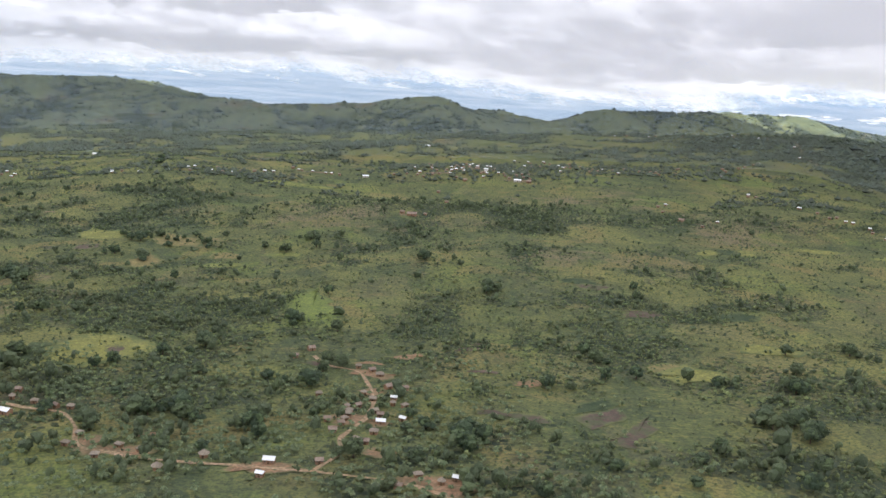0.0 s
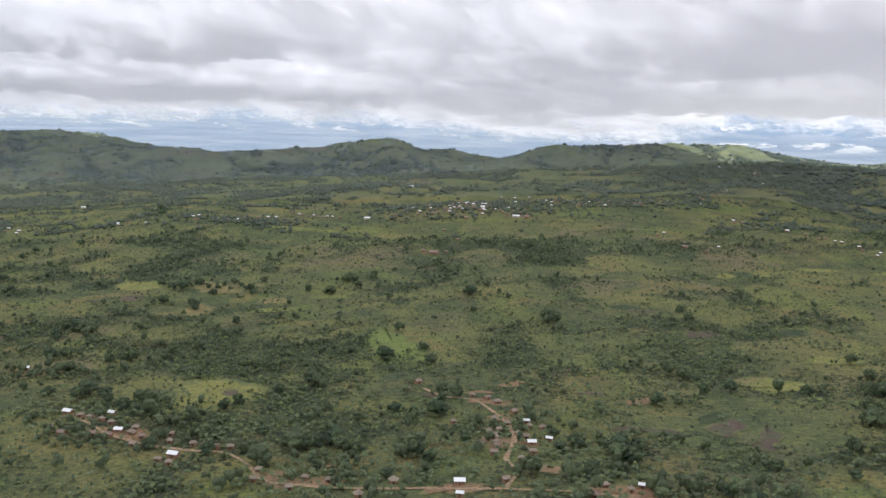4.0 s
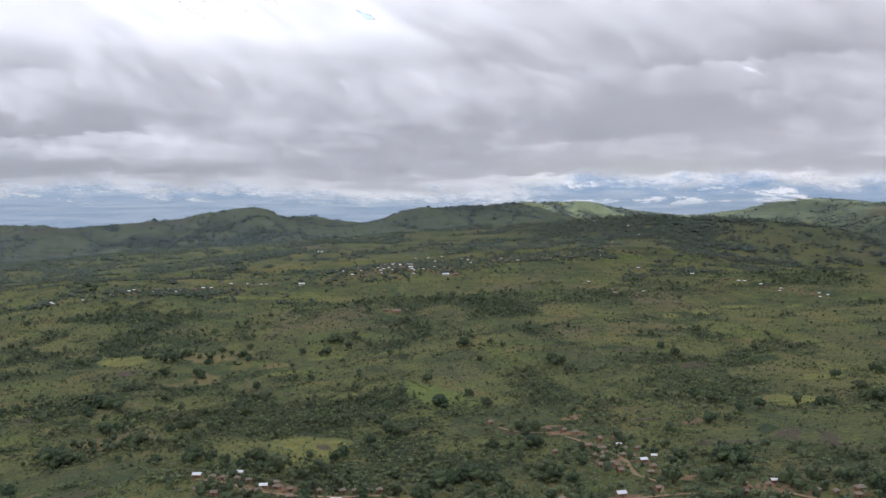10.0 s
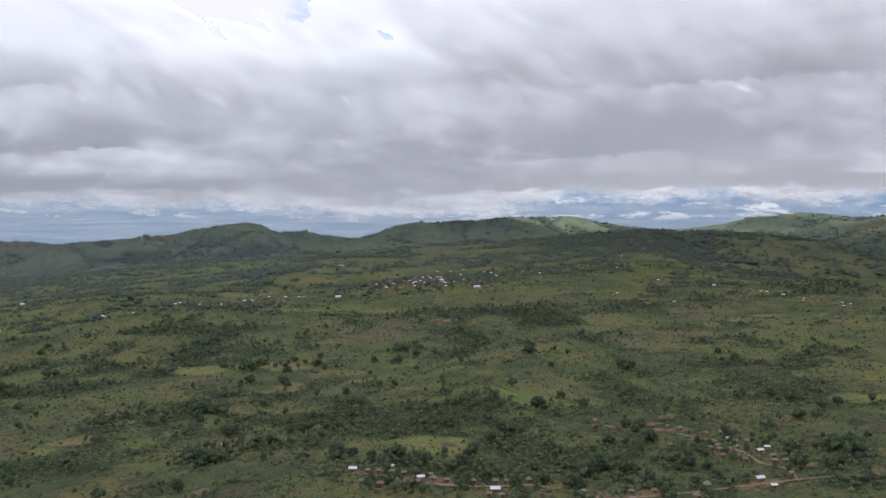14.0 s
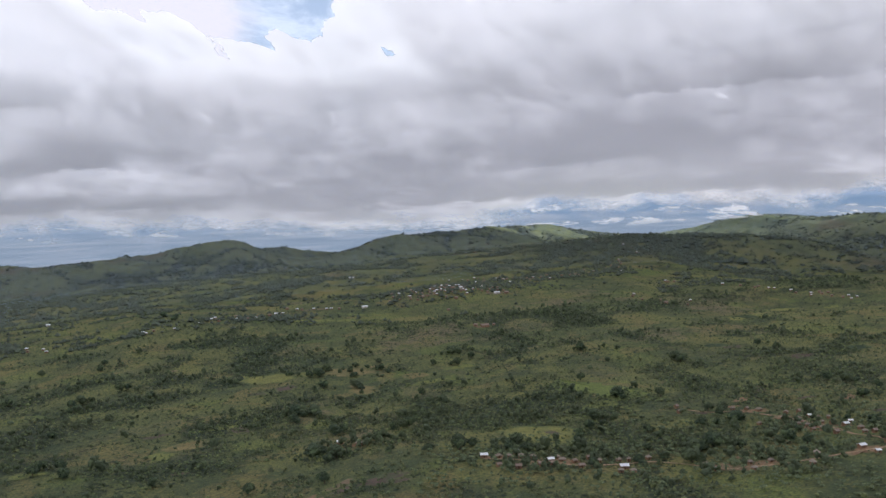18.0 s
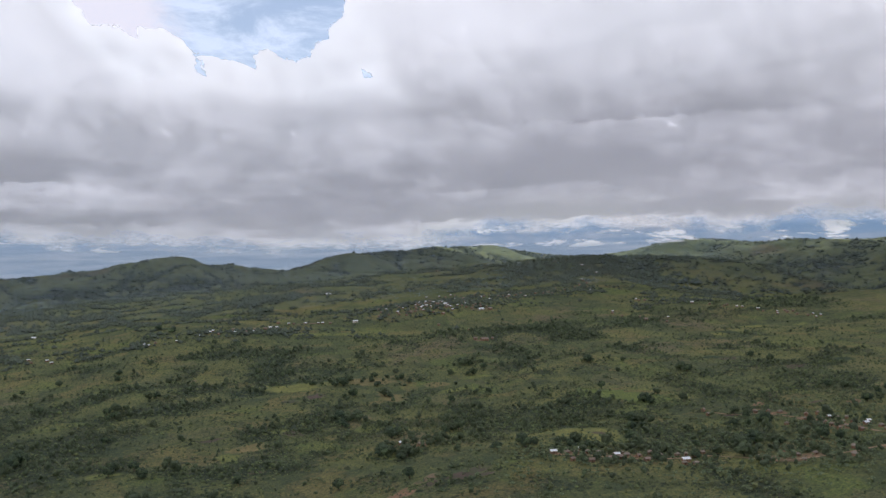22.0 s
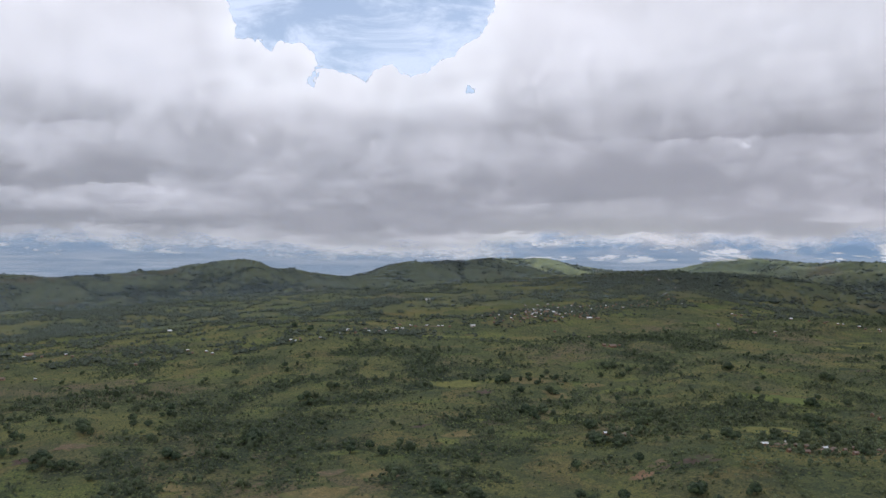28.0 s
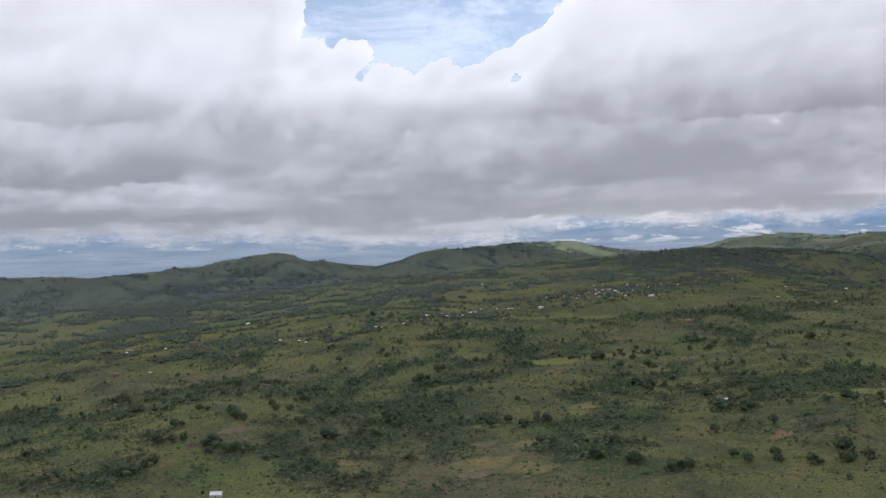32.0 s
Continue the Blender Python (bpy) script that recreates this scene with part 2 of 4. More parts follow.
LAND = land_material()
SOIL = patch_material("red_soil", rgb(0.29, 0.165, 0.10), rgb(0.39, 0.24, 0.155), 0.25, 0.35)
TRACK = patch_material("dirt_track", rgb(0.40, 0.25, 0.155), rgb(0.50, 0.345, 0.23), 0.3, 0.25)
TILLED = patch_material("tilled_earth", rgb(0.115, 0.075, 0.067), rgb(0.16, 0.11, 0.093), 0.2)
DARK_PLOT = patch_material("dark_crop", rgb(0.035, 0.055, 0.032), rgb(0.065, 0.085, 0.046), 0.2)
YELLOW_CROP = patch_material("yellow_crop", rgb(0.225, 0.222, 0.069), rgb(0.310, 0.295, 0.095), 0.12, 0.35)
GREEN_CROP = patch_material("green_crop", rgb(0.160, 0.205, 0.060), rgb(0.215, 0.255, 0.072), 0.12, 0.25)
OCHRE_CROP = patch_material("ochre_grass", rgb(0.24, 0.19, 0.084), rgb(0.32, 0.25, 0.116), 0.12, 0.4)
LIME = patch_material("lime_grass", rgb(0.195, 0.215, 0.069), rgb(0.275, 0.285, 0.088), 0.12, 0.4)
BROWN = patch_material("fallow_earth", rgb(0.125, 0.088, 0.072), rgb(0.175, 0.125, 0.104), 0.2, 0.35)
TAN = patch_material("tan_earth", rgb(0.22, 0.15, 0.10), rgb(0.29, 0.21, 0.14), 0.15)
LEAVES = leaf_material("leaves", rgb(0.046, 0.072, 0.042), rgb(0.100, 0.142, 0.066), rgb(0.116, 0.140, 0.070))
SHRUB = leaf_material("shrub_leaves", rgb(0.074, 0.106, 0.051), rgb(0.180, 0.222, 0.086), rgb(0.205, 0.208, 0.093))
TUFT = leaf_material("tuft_leaves", rgb(0.066, 0.090, 0.052), rgb(0.128, 0.150, 0.072), rgb(0.150, 0.155, 0.079))
BANANA = leaf_material("banana_leaves", rgb(0.130, 0.175, 0.090), rgb(0.210, 0.255, 0.132), rgb(0.170, 0.210, 0.111))
# bluer than the near leaves: haze of distance put into the colour
HAZED_LEAVES = leaf_material("hazed_leaves", rgb(0.052, 0.074, 0.058), rgb(0.100, 0.130, 0.088), rgb(0.120, 0.140, 0.094))
BARK = plain_material("bark", rgb(0.09, 0.065, 0.045), rgb(0.15, 0.115, 0.085), 3.0)
MUD = plain_material("mud_wall", rgb(0.27, 0.155, 0.095), rgb(0.36, 0.22, 0.14), 1.2)
PALE_WALL = plain_material("pale_wall", rgb(0.50, 0.45, 0.38), rgb(0.62, 0.57, 0.50), 1.2)
THATCH = plain_material("thatch", rgb(0.25, 0.205, 0.16), rgb(0.37, 0.315, 0.25), 2.0, 1.0, 0.05)
TIN = tin_material("bright_tin", rgb(0.85, 0.87, 0.88), rgb(0.62, 0.60, 0.57))
OLD_TIN = plain_material("rusty_tin", rgb(0.25, 0.17, 0.13), rgb(0.36, 0.29, 0.24), 0.8, 0.8, 0.15)
DOOR = plain_material("plank_door", rgb(0.10, 0.060, 0.035), rgb(0.16, 0.10, 0.06), 4.0)
SHUTTER = plain_material("window_shutter", rgb(0.09, 0.085, 0.08), rgb(0.15, 0.13, 0.11), 4.0)


def cloud_material():
    """Cloud bank: lets daylight through by its thickness, with lit heads and dark bases painted in, and opens where it
    is torn.
    """
    m = bpy.data.materials.new("cloud")
    m.use_nodes = True
    n = Nodes(m.node_tree)
    skin = n.add("ShaderNodeAttribute")
    skin.attribute_name = "skin"
    p = skin.outputs["Vector"]
    torn, rise, depth = n.attribute("torn"), n.attribute("rise"), n.attribute("depth")

    def centred(value, amount):
        return n.math("MULTIPLY", n.math("SUBTRACT", value, 0.5), amount)

    def billows(scale, detail=3.0):
        cells = n.add("ShaderNodeTexVoronoi", Vector=n.add("ShaderNodeVectorMath", i0=p, i1=n.scaled(n.add("ShaderNodeTexNoise", Vector=p, Scale=scale * 1.3, Detail=4.0).outputs["Color"], 1.1, 1.1, 0)).outputs[0], Scale=scale, Detail=detail, Roughness=0.55)
        return cells.outputs["Distance"]

    puffs = n.noise(n.scaled(p, 1, 1.1, 1), 0.26, 10, 0.64, 0.0)
    streaks = n.noise(n.scaled(p, 0.62, 1.0, 1), 0.36, 10, 0.68, 0.0)
    tatters = n.noise(n.scaled(p, 1, 0.5, 1), 0.50, 9, 0.66, 0.0)
    lumps = n.noise(n.scaled(p, 1, 0.75, 1), 0.75, 8, 0.66, 0.0)
    low = n.span(rise, 7.0, 2.0)
    thick = n.math("ADD", depth, n.math("MULTIPLY", centred(puffs, 0.85), n.span(rise, 13.0, 4.0, 0.60, 1.0)))
    thick = n.math("ADD", thick, n.math("MULTIPLY", centred(streaks, 0.95), low))
    thick = n.math("ADD", thick, centred(lumps, 0.34))
    crags = n.span(billows(0.42, 4.0), 0.80, 0.10)
    # flat dark bases painted into the tone, that come and go, each sharp below and thinning upwards
    for k, (base, tall, dark, wave, often) in enumerate(((6.6, 3.4, 0.26, 3.6, 0.50), (2.75, 3.2, 0.50, 2.8, 0.44), (0.45, 1.25, 0.55, 1.8, 0.44))):
        q = n.add("ShaderNodeVectorMath", i0=p, i1=(37.0 * k, 11.0 * k, 5.0 * k)).outputs[0]
        wander = n.noise(n.scaled(q, 1, 0.35, 1), 0.06 + 0.02 * k, 6, 0.58, 0.2)
        over = n.math("SUBTRACT", rise, n.math("ADD", base - wave / 2, n.math("MULTIPLY", wander, wave)))
        over = n.math("ADD", over, centred(lumps, 1.9))
        layer = n.math("MULTIPLY", n.span(over, -0.08, 0.20), n.span(over, tall, 0.0, 0.0, dark))
        # paler flanks painted under each base, like lit heaps farther off
        flank = n.math("MULTIPLY", n.math("MULTIPLY", n.span(over, -1.7, -0.25), n.span(over, 0.10, -0.08)), n.span(crags, 0.2, 0.9, 0.0, 0.34))
        layer = n.math("SUBTRACT", layer, flank)
        here = n.span(n.noise(n.scaled(q, 1, 1.2, 1), 0.055, 5, 0.62, 0.5), often - 0.06, often + 0.12)
        thick = n.math("ADD", thick, n.math("MULTIPLY", layer, here))
    thick = n.math("SUBTRACT", thick, n.math("MULTIPLY", n.math("SUBTRACT", crags, 0.35), 0.30))
    tone = n.mix(n.span(thick, -0.10, 1.12), CLOUD_THIN, CLOUD_THICK)
    # the ragged lower edge: thin and bright where it frays
    fray = n.math("ADD", n.attribute("above"), n.math("ADD", centred(tatters, 2.6), centred(lumps, 0.6)))
    tone = n.mix(n.math("MULTIPLY", n.span(fray, 0.9, 0.1), 0.12), tone, CLOUD_LIT)
    # heaped heads round the torn window
    heads = n.math("ADD", torn, n.math("MULTIPLY", n.math("SUBTRACT", billows(0.75, 4.0), 0.50), 0.60))
    # sunlit rim of the heads, put into the colour
    shine = n.math("ADD", torn, centred(puffs, 3.0))
    tone = n.mix(n.math("MULTIPLY", n.span(shine, -2.6, -0.3), n.span(billows(0.40), 0.95, 0.25, 0.55, 1.0)), tone, CLOUD_LIT)
    glow = n.add("ShaderNodeBsdfTranslucent", Color=tone)
    face = n.add("ShaderNodeBsdfDiffuse", Color=rgb(0.80, 0.80, 0.83))
    body = n.add("ShaderNodeAddShader", i0=glow.outputs[0], i1=face.outputs[0])
    clear = n.add("ShaderNodeBsdfTransparent")
    gone = n.math("MAXIMUM", n.span(heads, -0.02, 0.14), n.span(fray, 0.75, -0.65))
    # small loose clouds hanging under the base
    scud = n.math("MULTIPLY", n.span(n.math("ADD", n.noise(n.scaled(p, 0.7, 0.7, 1), 0.50, 8, 0.60, 0.3), centred(lumps, 0.3)), 0.52, 0.64), n.span(rise, -1.5, -0.7, 0.0, 0.85))
    gone = n.math("MINIMUM", gone, n.math("SUBTRACT", 1.0, n.math("MULTIPLY", scud, n.span(torn, -1.0, -1.5))))
    n.add("ShaderNodeOutputMaterial", i0=n.add("ShaderNodeMixShader", i0=gone, i1=body.outputs[0], i2=clear.outputs[0]).outputs[0])
    return m


CLOUD_THIN, CLOUD_THICK, CLOUD_LIT = rgb(0.660, 0.650, 0.664), rgb(0.222, 0.217, 0.238), rgb(0.75, 0.75, 0.75)
CLOUD = cloud_material()

# ---- the lie of the land ----


def lattice(x, y, size, seed):
    """Smooth value noise in -1..1 over the plan, one bump about every `size` metres."""
    u, v = np.asarray(x, float) / size, np.asarray(y, float) / size
    i, j = np.floor(u), np.floor(v)
    a, b = u - i, v - j
    a, b = a * a * a * (a * (6 * a - 15) + 10), b * b * b * (b * (6 * b - 15) + 10)

    def corner(p, q):
        s = np.sin(p * 127.1 + q * 311.7 + seed * 74.7) * 43758.5453
        return 2 * (s - np.floor(s)) - 1

    top = corner(i, j) * (1 - a) + corner(i + 1, j) * a
    low = corner(i, j + 1) * (1 - a) + corner(i + 1, j + 1) * a
    return top * (1 - b) + low * b


def fractal(x, y, size, seed, octaves=4):
    total, weight = 0.0, 1.0
    for k in range(octaves):
        total = total + weight * lattice(x, y, size / 2 ** k, seed + 7 * k)
        weight *= 0.5
    return total


def smooth(a, b, v):
    t = np.clip((v - a) / (b - a), 0, 1)
    return t * t * (3 - 2 * t)
HILLS = []


def hill(x, y, rx, ry, h, sharp=2.0):
    HILLS.append((x, y, rx, ry, h, sharp))


hill(34, 292, 323, 128, 15.5)
hill(-286, 443, 95, 120, 12.5)
hill(-82, 575, 65, 62, 6.1)
hill(-200, 659, 126, 203, -3.7)
hill(-762, 764, 104, 122, 14.8)
hill(437, 927, 133, 123, -18.3)
hill(-33, 1028, 162, 72, 11.2)
hill(-383, 1311, 165, 251, 20.8)
hill(38, 1336, 225, 114, 18.6)
hill(-684, 1312, 284, 330, 14.1)
hill(-41, 1696, 379, 204, 18.8)
hill(488, 1516, 304, 167, 18.0)
hill(986, 1435, 382, 285, -53.7)
hill(-351, 1998, 401, 304, 2.9)
hill(990, 2021, 449, 265, 30.0)
hill(683, 2487, 589, 422, 26.7)
hill(-900, 2500, 600, 501, 2.7)
hill(-23, 3561, 214, 472, 102.0, 1.4)
hill(-467, 3736, 518, 247, 68.0)
hill(316, 3957, 240, 145, 60.6)
hill(806, 3399, 445, 323, 112.6)
hill(1366, 3855, 511, 226, 110.8)
hill(1481, 4151, 89, 116, 45.7, 1.4)
hill(456, 4456, 160, 201, 22.2, 1.6)
hill(-1854, 4264, 1061, 655, 258.7)
hill(-1417, 4498, 137, 191, 48.6, 1.4)
hill(2351, 3322, 158, 558, 67.3)
hill(1647, 2114, 455, 766, -179.7)
hill(2513, 2560, 504, 527, 45.8)
hill(-706, 4309, 318, 288, 19.0)
hill(1258, 1896, 225, 216, 48.1)
hill(1435, 1764, 275, 179, 23.8)
hill(743, 2023, 219, 134, 4.9)


def gullies(x, y):
    """1 along the bottoms of the ravines, less on the spurs between."""
    return 1 - np.abs(fractal(x + 0.3 * y, y * 0.55, 230, 3, 3))


def spurs(x, y):
    """Finer ribs between the ravines of the hillsides."""
    return 1 - np.abs(fractal(x + 0.2 * y, y * 0.5, 105, 61, 2))


def dells(x, y):
    """1 along the wooded hollows of the rolling country."""
    return 1 - np.abs(fractal(x - 0.4 * y, 0.8 * y, 260, 63, 3))


def land(x, y):
    """Height of the ground at a place of the plan."""
    x, y = np.asarray(x, float), np.asarray(y, float)
    z = 1.8 + 0.0424 * x + 0.0044 * y
    z = z - 96.0 * smooth(3650, 4700, np.hypot(0.75 * x, y)) - 90.3 * smooth(2000, 3300, np.hypot(0.6 * x, y))
    for hx, hy, rx, ry, h, sharp in HILLS:
        z = z + h * np.exp(-(((x - hx) / rx) ** 2 + ((y - hy) / ry) ** 2) ** (sharp / 2))
    far = smooth(1700, 3000, np.hypot(x, y))
    folds = smooth(520, 900, y) * (1 - 0.6 * far)
    return z + 1.1 * fractal(x, y, 95, 1, 3) - far * 20.0 * (gullies(x, y) - 0.62) - far * 7.0 * (spurs(x, y) - 0.6) + far * 4.0 * fractal(x, y, 420, 5, 4) - 5.0 * folds * (dells(x, y) - 0.62)


def high(x, y):
    return float(land(x, y))


def mesh_object(name, verts, faces, mat, smooth_shaded=True):
    me = bpy.data.meshes.new(name)
    verts, faces = np.asarray(verts, np.float32), np.asarray(faces, np.int32)
    k = faces.shape[1]
    me.vertices.add(len(verts)), me.loops.add(faces.size), me.polygons.add(len(faces))
    me.vertices.foreach_set("co", verts.ravel())
    me.loops.foreach_set("vertex_index", faces.ravel())
    me.polygons.foreach_set("loop_start", np.arange(0, faces.size, k, dtype=np.int32))
    me.polygons.foreach_set("use_smooth", np.full(len(faces), smooth_shaded))
    me.update(calc_edges=True)
    me.materials.append(mat)
    return new(name, me)


def give(ob, name, values):
    ob.data.attributes.new(name, "FLOAT", "POINT").data.foreach_set("value", np.asarray(values, np.float32).ravel())


def sheet(xs, ys):
    gx, gy = np.meshgrid(xs, ys)
    nx, ny = len(xs), len(ys)
    i = (np.arange(ny - 1)[:, None] * nx + np.arange(nx - 1)[None, :]).ravel()
    return gx.ravel(), gy.ravel(), np.stack([i, i + 1, i + nx + 1, i + nx], 1)


def steps(*runs):
    out = []
    for a, b, d in runs:
        out.append(np.arange(a, b, d, dtype=float))
    return np.concatenate(out)


VILLAGES = [(-225, 415, 60), (-120, 350, 60), (-30, 410, 60), (20, 305, 50), (-320, 553, 30)]


def lushness(x, y):
    """How thick the bush stands, 0 to 1."""
    hedge = np.exp(-(fractal(x, y, 190, 13, 3) / 0.10) ** 2)
    v = 0.36 + 0.34 * fractal(x, y, 150, 11, 4) + 0.36 * lattice(x, y, 38, 17) + 0.30 * hedge + 0.24 * lattice(x, y, 15, 19)
    v = v - 0.10 * smooth(-420, -700, x) * smooth(900, 600, y) - 0.20 * smooth(1050, 1250, y) * smooth(1700, 1400, y) * smooth(-480, -280, x)
    v = v + 0.30 * np.exp(-((x - 30) ** 2 / 75 ** 2 + (y - 790) ** 2 / 60 ** 2)) + 0.32 * np.exp(-((x - 700) ** 2 / 280 ** 2 + (y - 1880) ** 2 / 220 ** 2)) + 0.40 * np.exp(-((x - 820) ** 2 / 260 ** 2 + (y - 2000) ** 2 / 70 ** 2))
    v = v - 0.16 * smooth(40, 150, x) * smooth(1000, 800, y) + 0.22 * np.exp(-((x + 340) ** 2 / 90 ** 2 + (y - 600) ** 2 / 110 ** 2)) + 0.10 * np.exp(-((x + 330) ** 2 / 80 ** 2 + (y - 430) ** 2 / 60 ** 2))
    v = v - 0.22 * np.exp(-((x - 105) ** 2 / 60 ** 2 + (y - 400) ** 2 / 50 ** 2)) - 0.10 * np.exp(-((x + 130) ** 2 / 70 ** 2 + (y - 540) ** 2 / 60 ** 2))
    v = v + 0.06 * np.exp(-((x + 120) ** 2 / 230 ** 2 + (y - 400) ** 2 / 90 ** 2)) + 0.06 * np.exp(-((x + 170) ** 2 / 160 ** 2 + (y - 690) ** 2 / 120 ** 2))
    v = v + 0.55 * smooth(1500, 2300, np.hypot(x, y)) * (smooth(0.78, 0.97, gullies(x, y)) - 0.26) - 0.10 * smooth(2500, 3200, np.hypot(x, y))
    v = v + 0.08 * smooth(1500, 1750, y) * smooth(2500, 2200, y) * smooth(300, -300, x)
    v = v - 0.24 * np.exp(-((x - 60) / 85) ** 2 - ((y - 345) / 55) ** 2) + 0.14 * np.exp(-((x - 40) / 90) ** 2 - ((y - 600) / 110) ** 2) - 0.14 * np.exp(-((x + 190) / 90) ** 2 - ((y - 500) / 70) ** 2)
    v = v + 0.42 * smooth(450, 800, y) * smooth(2300, 1700, np.hypot(x, y)) * (smooth(0.74, 0.97, dells(x, y)) - 0.30)
    return np.clip(0.5 + 1.45 * (v - 0.47), 0, 1)


def dryness(x, y):
    v = 0.25 + 0.5 * fractal(x, y, 160, 23, 3)
    v = v + 0.20 * np.exp(-((x + 600) ** 2 / 90 ** 2 + (y - 520) ** 2 / 80 ** 2)) + 0.05 * smooth(-500, -750, x) * smooth(1000, 700, y)
    for vx, vy, r in VILLAGES:
        v = v + 0.3 * np.exp(-((x - vx) ** 2 + (y - vy) ** 2) / r ** 2)
    return np.clip(v, 0, 1)


xs = steps((-5200, -3000, 100), (-3000, -1300, 24), (-1300, 720, 6), (720, 1800, 16), (1800, 3600, 30), (3600, 5300, 100))
ys = steps((-1500, 180, 40), (180, 1000, 6), (1000, 1900, 9), (1900, 4700, 20), (4700, 5700, 100))
gx, gy, quads = sheet(xs, ys)
ground = mesh_object("ground", np.stack([gx, gy, land(gx, gy)], 1), quads, LAND)
give(ground, "lush", lushness(gx, gy))
give(ground, "dry", dryness(gx, gy))
# grows with distance, to blend the haze tint into the grass
give(ground, "far_haze", smooth(1700, 2700, np.hypot(gx, gy)))
tagged(ground, "rolling green savanna with hills, thickets and dry grass", "ground", kind="structure")

# ---- the cloud layer ----
turn = np.concatenate([np.arange(-180, -36, 3.0), np.arange(-36, 72, 0.6), np.arange(72, 180.1, 3.0)])
rise = np.concatenate([np.arange(-2.0, 17, 0.15), np.arange(17, 20, 0.5), np.arange(20, 88, 2.0)])
ca, ce, quads = sheet(turn, rise)
reach = np.where(ce >= 11, 330 / np.tan(np.radians(np.maximum(ce, 11))), 1700 + (11 - ce) / 12 * 2850)
cx, cy = -769 + reach * np.sin(np.radians(ca)), -84 + reach * np.cos(np.radians(ca))
cz = 160 + reach * np.tan(np.radians(ce)) + 10 * fractal(cx, cy, 500, 31, 3)
clouds = mesh_object("cloud_layer", np.stack([cx, cy, cz], 1), quads, CLOUD)
over = np.where(ce < 7.4, 10 * np.log(np.clip(ce, -2.2, 7.4) + 2.6), 15.626 + ce)
skin = clouds.data.attributes.new("skin", "FLOAT_VECTOR", "POINT")
skin.data.foreach_set("vector", np.stack([ca, over, 0 * ca], 1).astype(np.float32).ravel())
give(clouds, "rise", ce)


def mass(a, e, ra, re):
    return np.exp(-((ca - a) / ra) ** 2 - ((ce - e) / re) ** 2)


# painted as tone: thick towards the horizon, thin overhead; a heavy bank to the north-east, bright heaps to the north
depth = np.interp(ce, [-2, 0, 1.2, 2.6, 4, 6, 9, 12, 20], [0.46, 0.64, 0.66, 0.58, 0.49, 0.40, 0.26, 0.16, 0.30])
depth += 0.16 * fractal(ca, over * 2.2, 17, 35, 3)
depth += 0.22 * smooth(22, 40, ca) * np.exp(-((ce - 3.8) / 1.8) ** 2) + 0.10 * smooth(20, 44, ca) * smooth(3, 8, ce)
depth += 0.12 * mass(20, 0.9, 7, 0.8) - 0.30 * mass(5, 2.2, 6, 1.4) + 0.14 * mass(7, 6.0, 6, 2.0) - 0.16 * mass(3, 10, 6, 3) - 0.12 * smooth(0, -14, ca) * smooth(5, 1, ce)
give(clouds, "depth", depth)
give(clouds, "above", ce + 0.02 - 0.35 * smooth(28, 36, ca) + 0.75 * mass(18, 0, 9, 40) + 0.5 * smooth(6, -8, ca) - 0.35 * lattice(ca, 0 * ca, 5, 37))
# the torn window of blue between heaped heads, placed to fit the camera's view, closed above it
heap = np.maximum(10.0 - ce, np.abs(ca - 18.4) - 7.6 - 0.25 * (ce - 12))
for a, e, r in [(8.8, 12.2, 2.0), (11.0, 10.8, 1.8), (14.0, 10.7, 1.8), (12.4, 9.8, 1.7), (16.6, 9.5, 1.4), (18.3, 9.2, 1.4), (20.0, 10.0, 1.6), (22.0, 9.6, 1.5), (23.8, 10.4, 1.7), (26.0, 11.6, 1.9), (27.6, 13.4, 1.8)]:
    heap = np.maximum(heap, r - np.hypot(ca - a, ce - e))
give(clouds, "torn", np.clip(-heap, -4, 2) - smooth(17.0, 19.0, ce) * 6)
tagged(clouds, "low grey cloud layer with torn bright edges", "clouds", kind="structure")

ICO = bmesh.new()
bmesh.ops.create_icosphere(ICO, subdivisions=1, radius=1.0)
ICO_V = np.array([v.co[:] for v in ICO.verts])
ICO_F = np.array([[v.index for v in f.verts] for f in ICO.faces])
ICO.free()


# ---- roads, fields, yards ----


def drape(name, outline, mat, lift, rings=7, ragged=2.6):
    """A patch of ground cover with a ragged edge, laid over the land."""
    pts = np.array(outline, float)
    c = pts.mean(0)
    edge = []
    for a, b in zip(pts, np.roll(pts, -1, 0)):
        k = max(2, int(np.hypot(*(b - a)) / 4))
        edge += [a + (b - a) * i / k for i in range(k)]
    edge = np.array(edge)
    edge += ragged * np.stack([lattice(edge[:, 0], edge[:, 1], 7, 41), lattice(edge[:, 0], edge[:, 1], 7, 43)], 1)
    edge += 1.5 * ragged * np.stack([lattice(edge[:, 0], edge[:, 1], 19, 45), lattice(edge[:, 0], edge[:, 1], 19, 47)], 1)
    n = len(edge)
    vs = [c[None]] + [c + (edge - c) * (i / rings) for i in range(1, rings + 1)]
    v = np.concatenate(vs)
    tri = [[0, 1 + i, 1 + (i + 1) % n] for i in range(n)]
    for r in range(rings - 1):
        o, q = 1 + r * n, 1 + (r + 1) * n
        for i in range(n):
            j = (i + 1) % n
            tri += [[o + i, q + i, q + j], [o + i, q + j, o + j]]
    ob = mesh_object(name, np.column_stack([v, land(v[:, 0], v[:, 1]) + lift]), tri, mat)
    give(ob, "edge", np.concatenate([[0.0]] + [np.full(n, i / rings) for i in range(1, rings + 1)]))
    return ob


def field(outline, mat, label, name="field", lift=0.30):
    return tagged(drape(name, outline, mat, lift), label, "field", "fields", "structure")


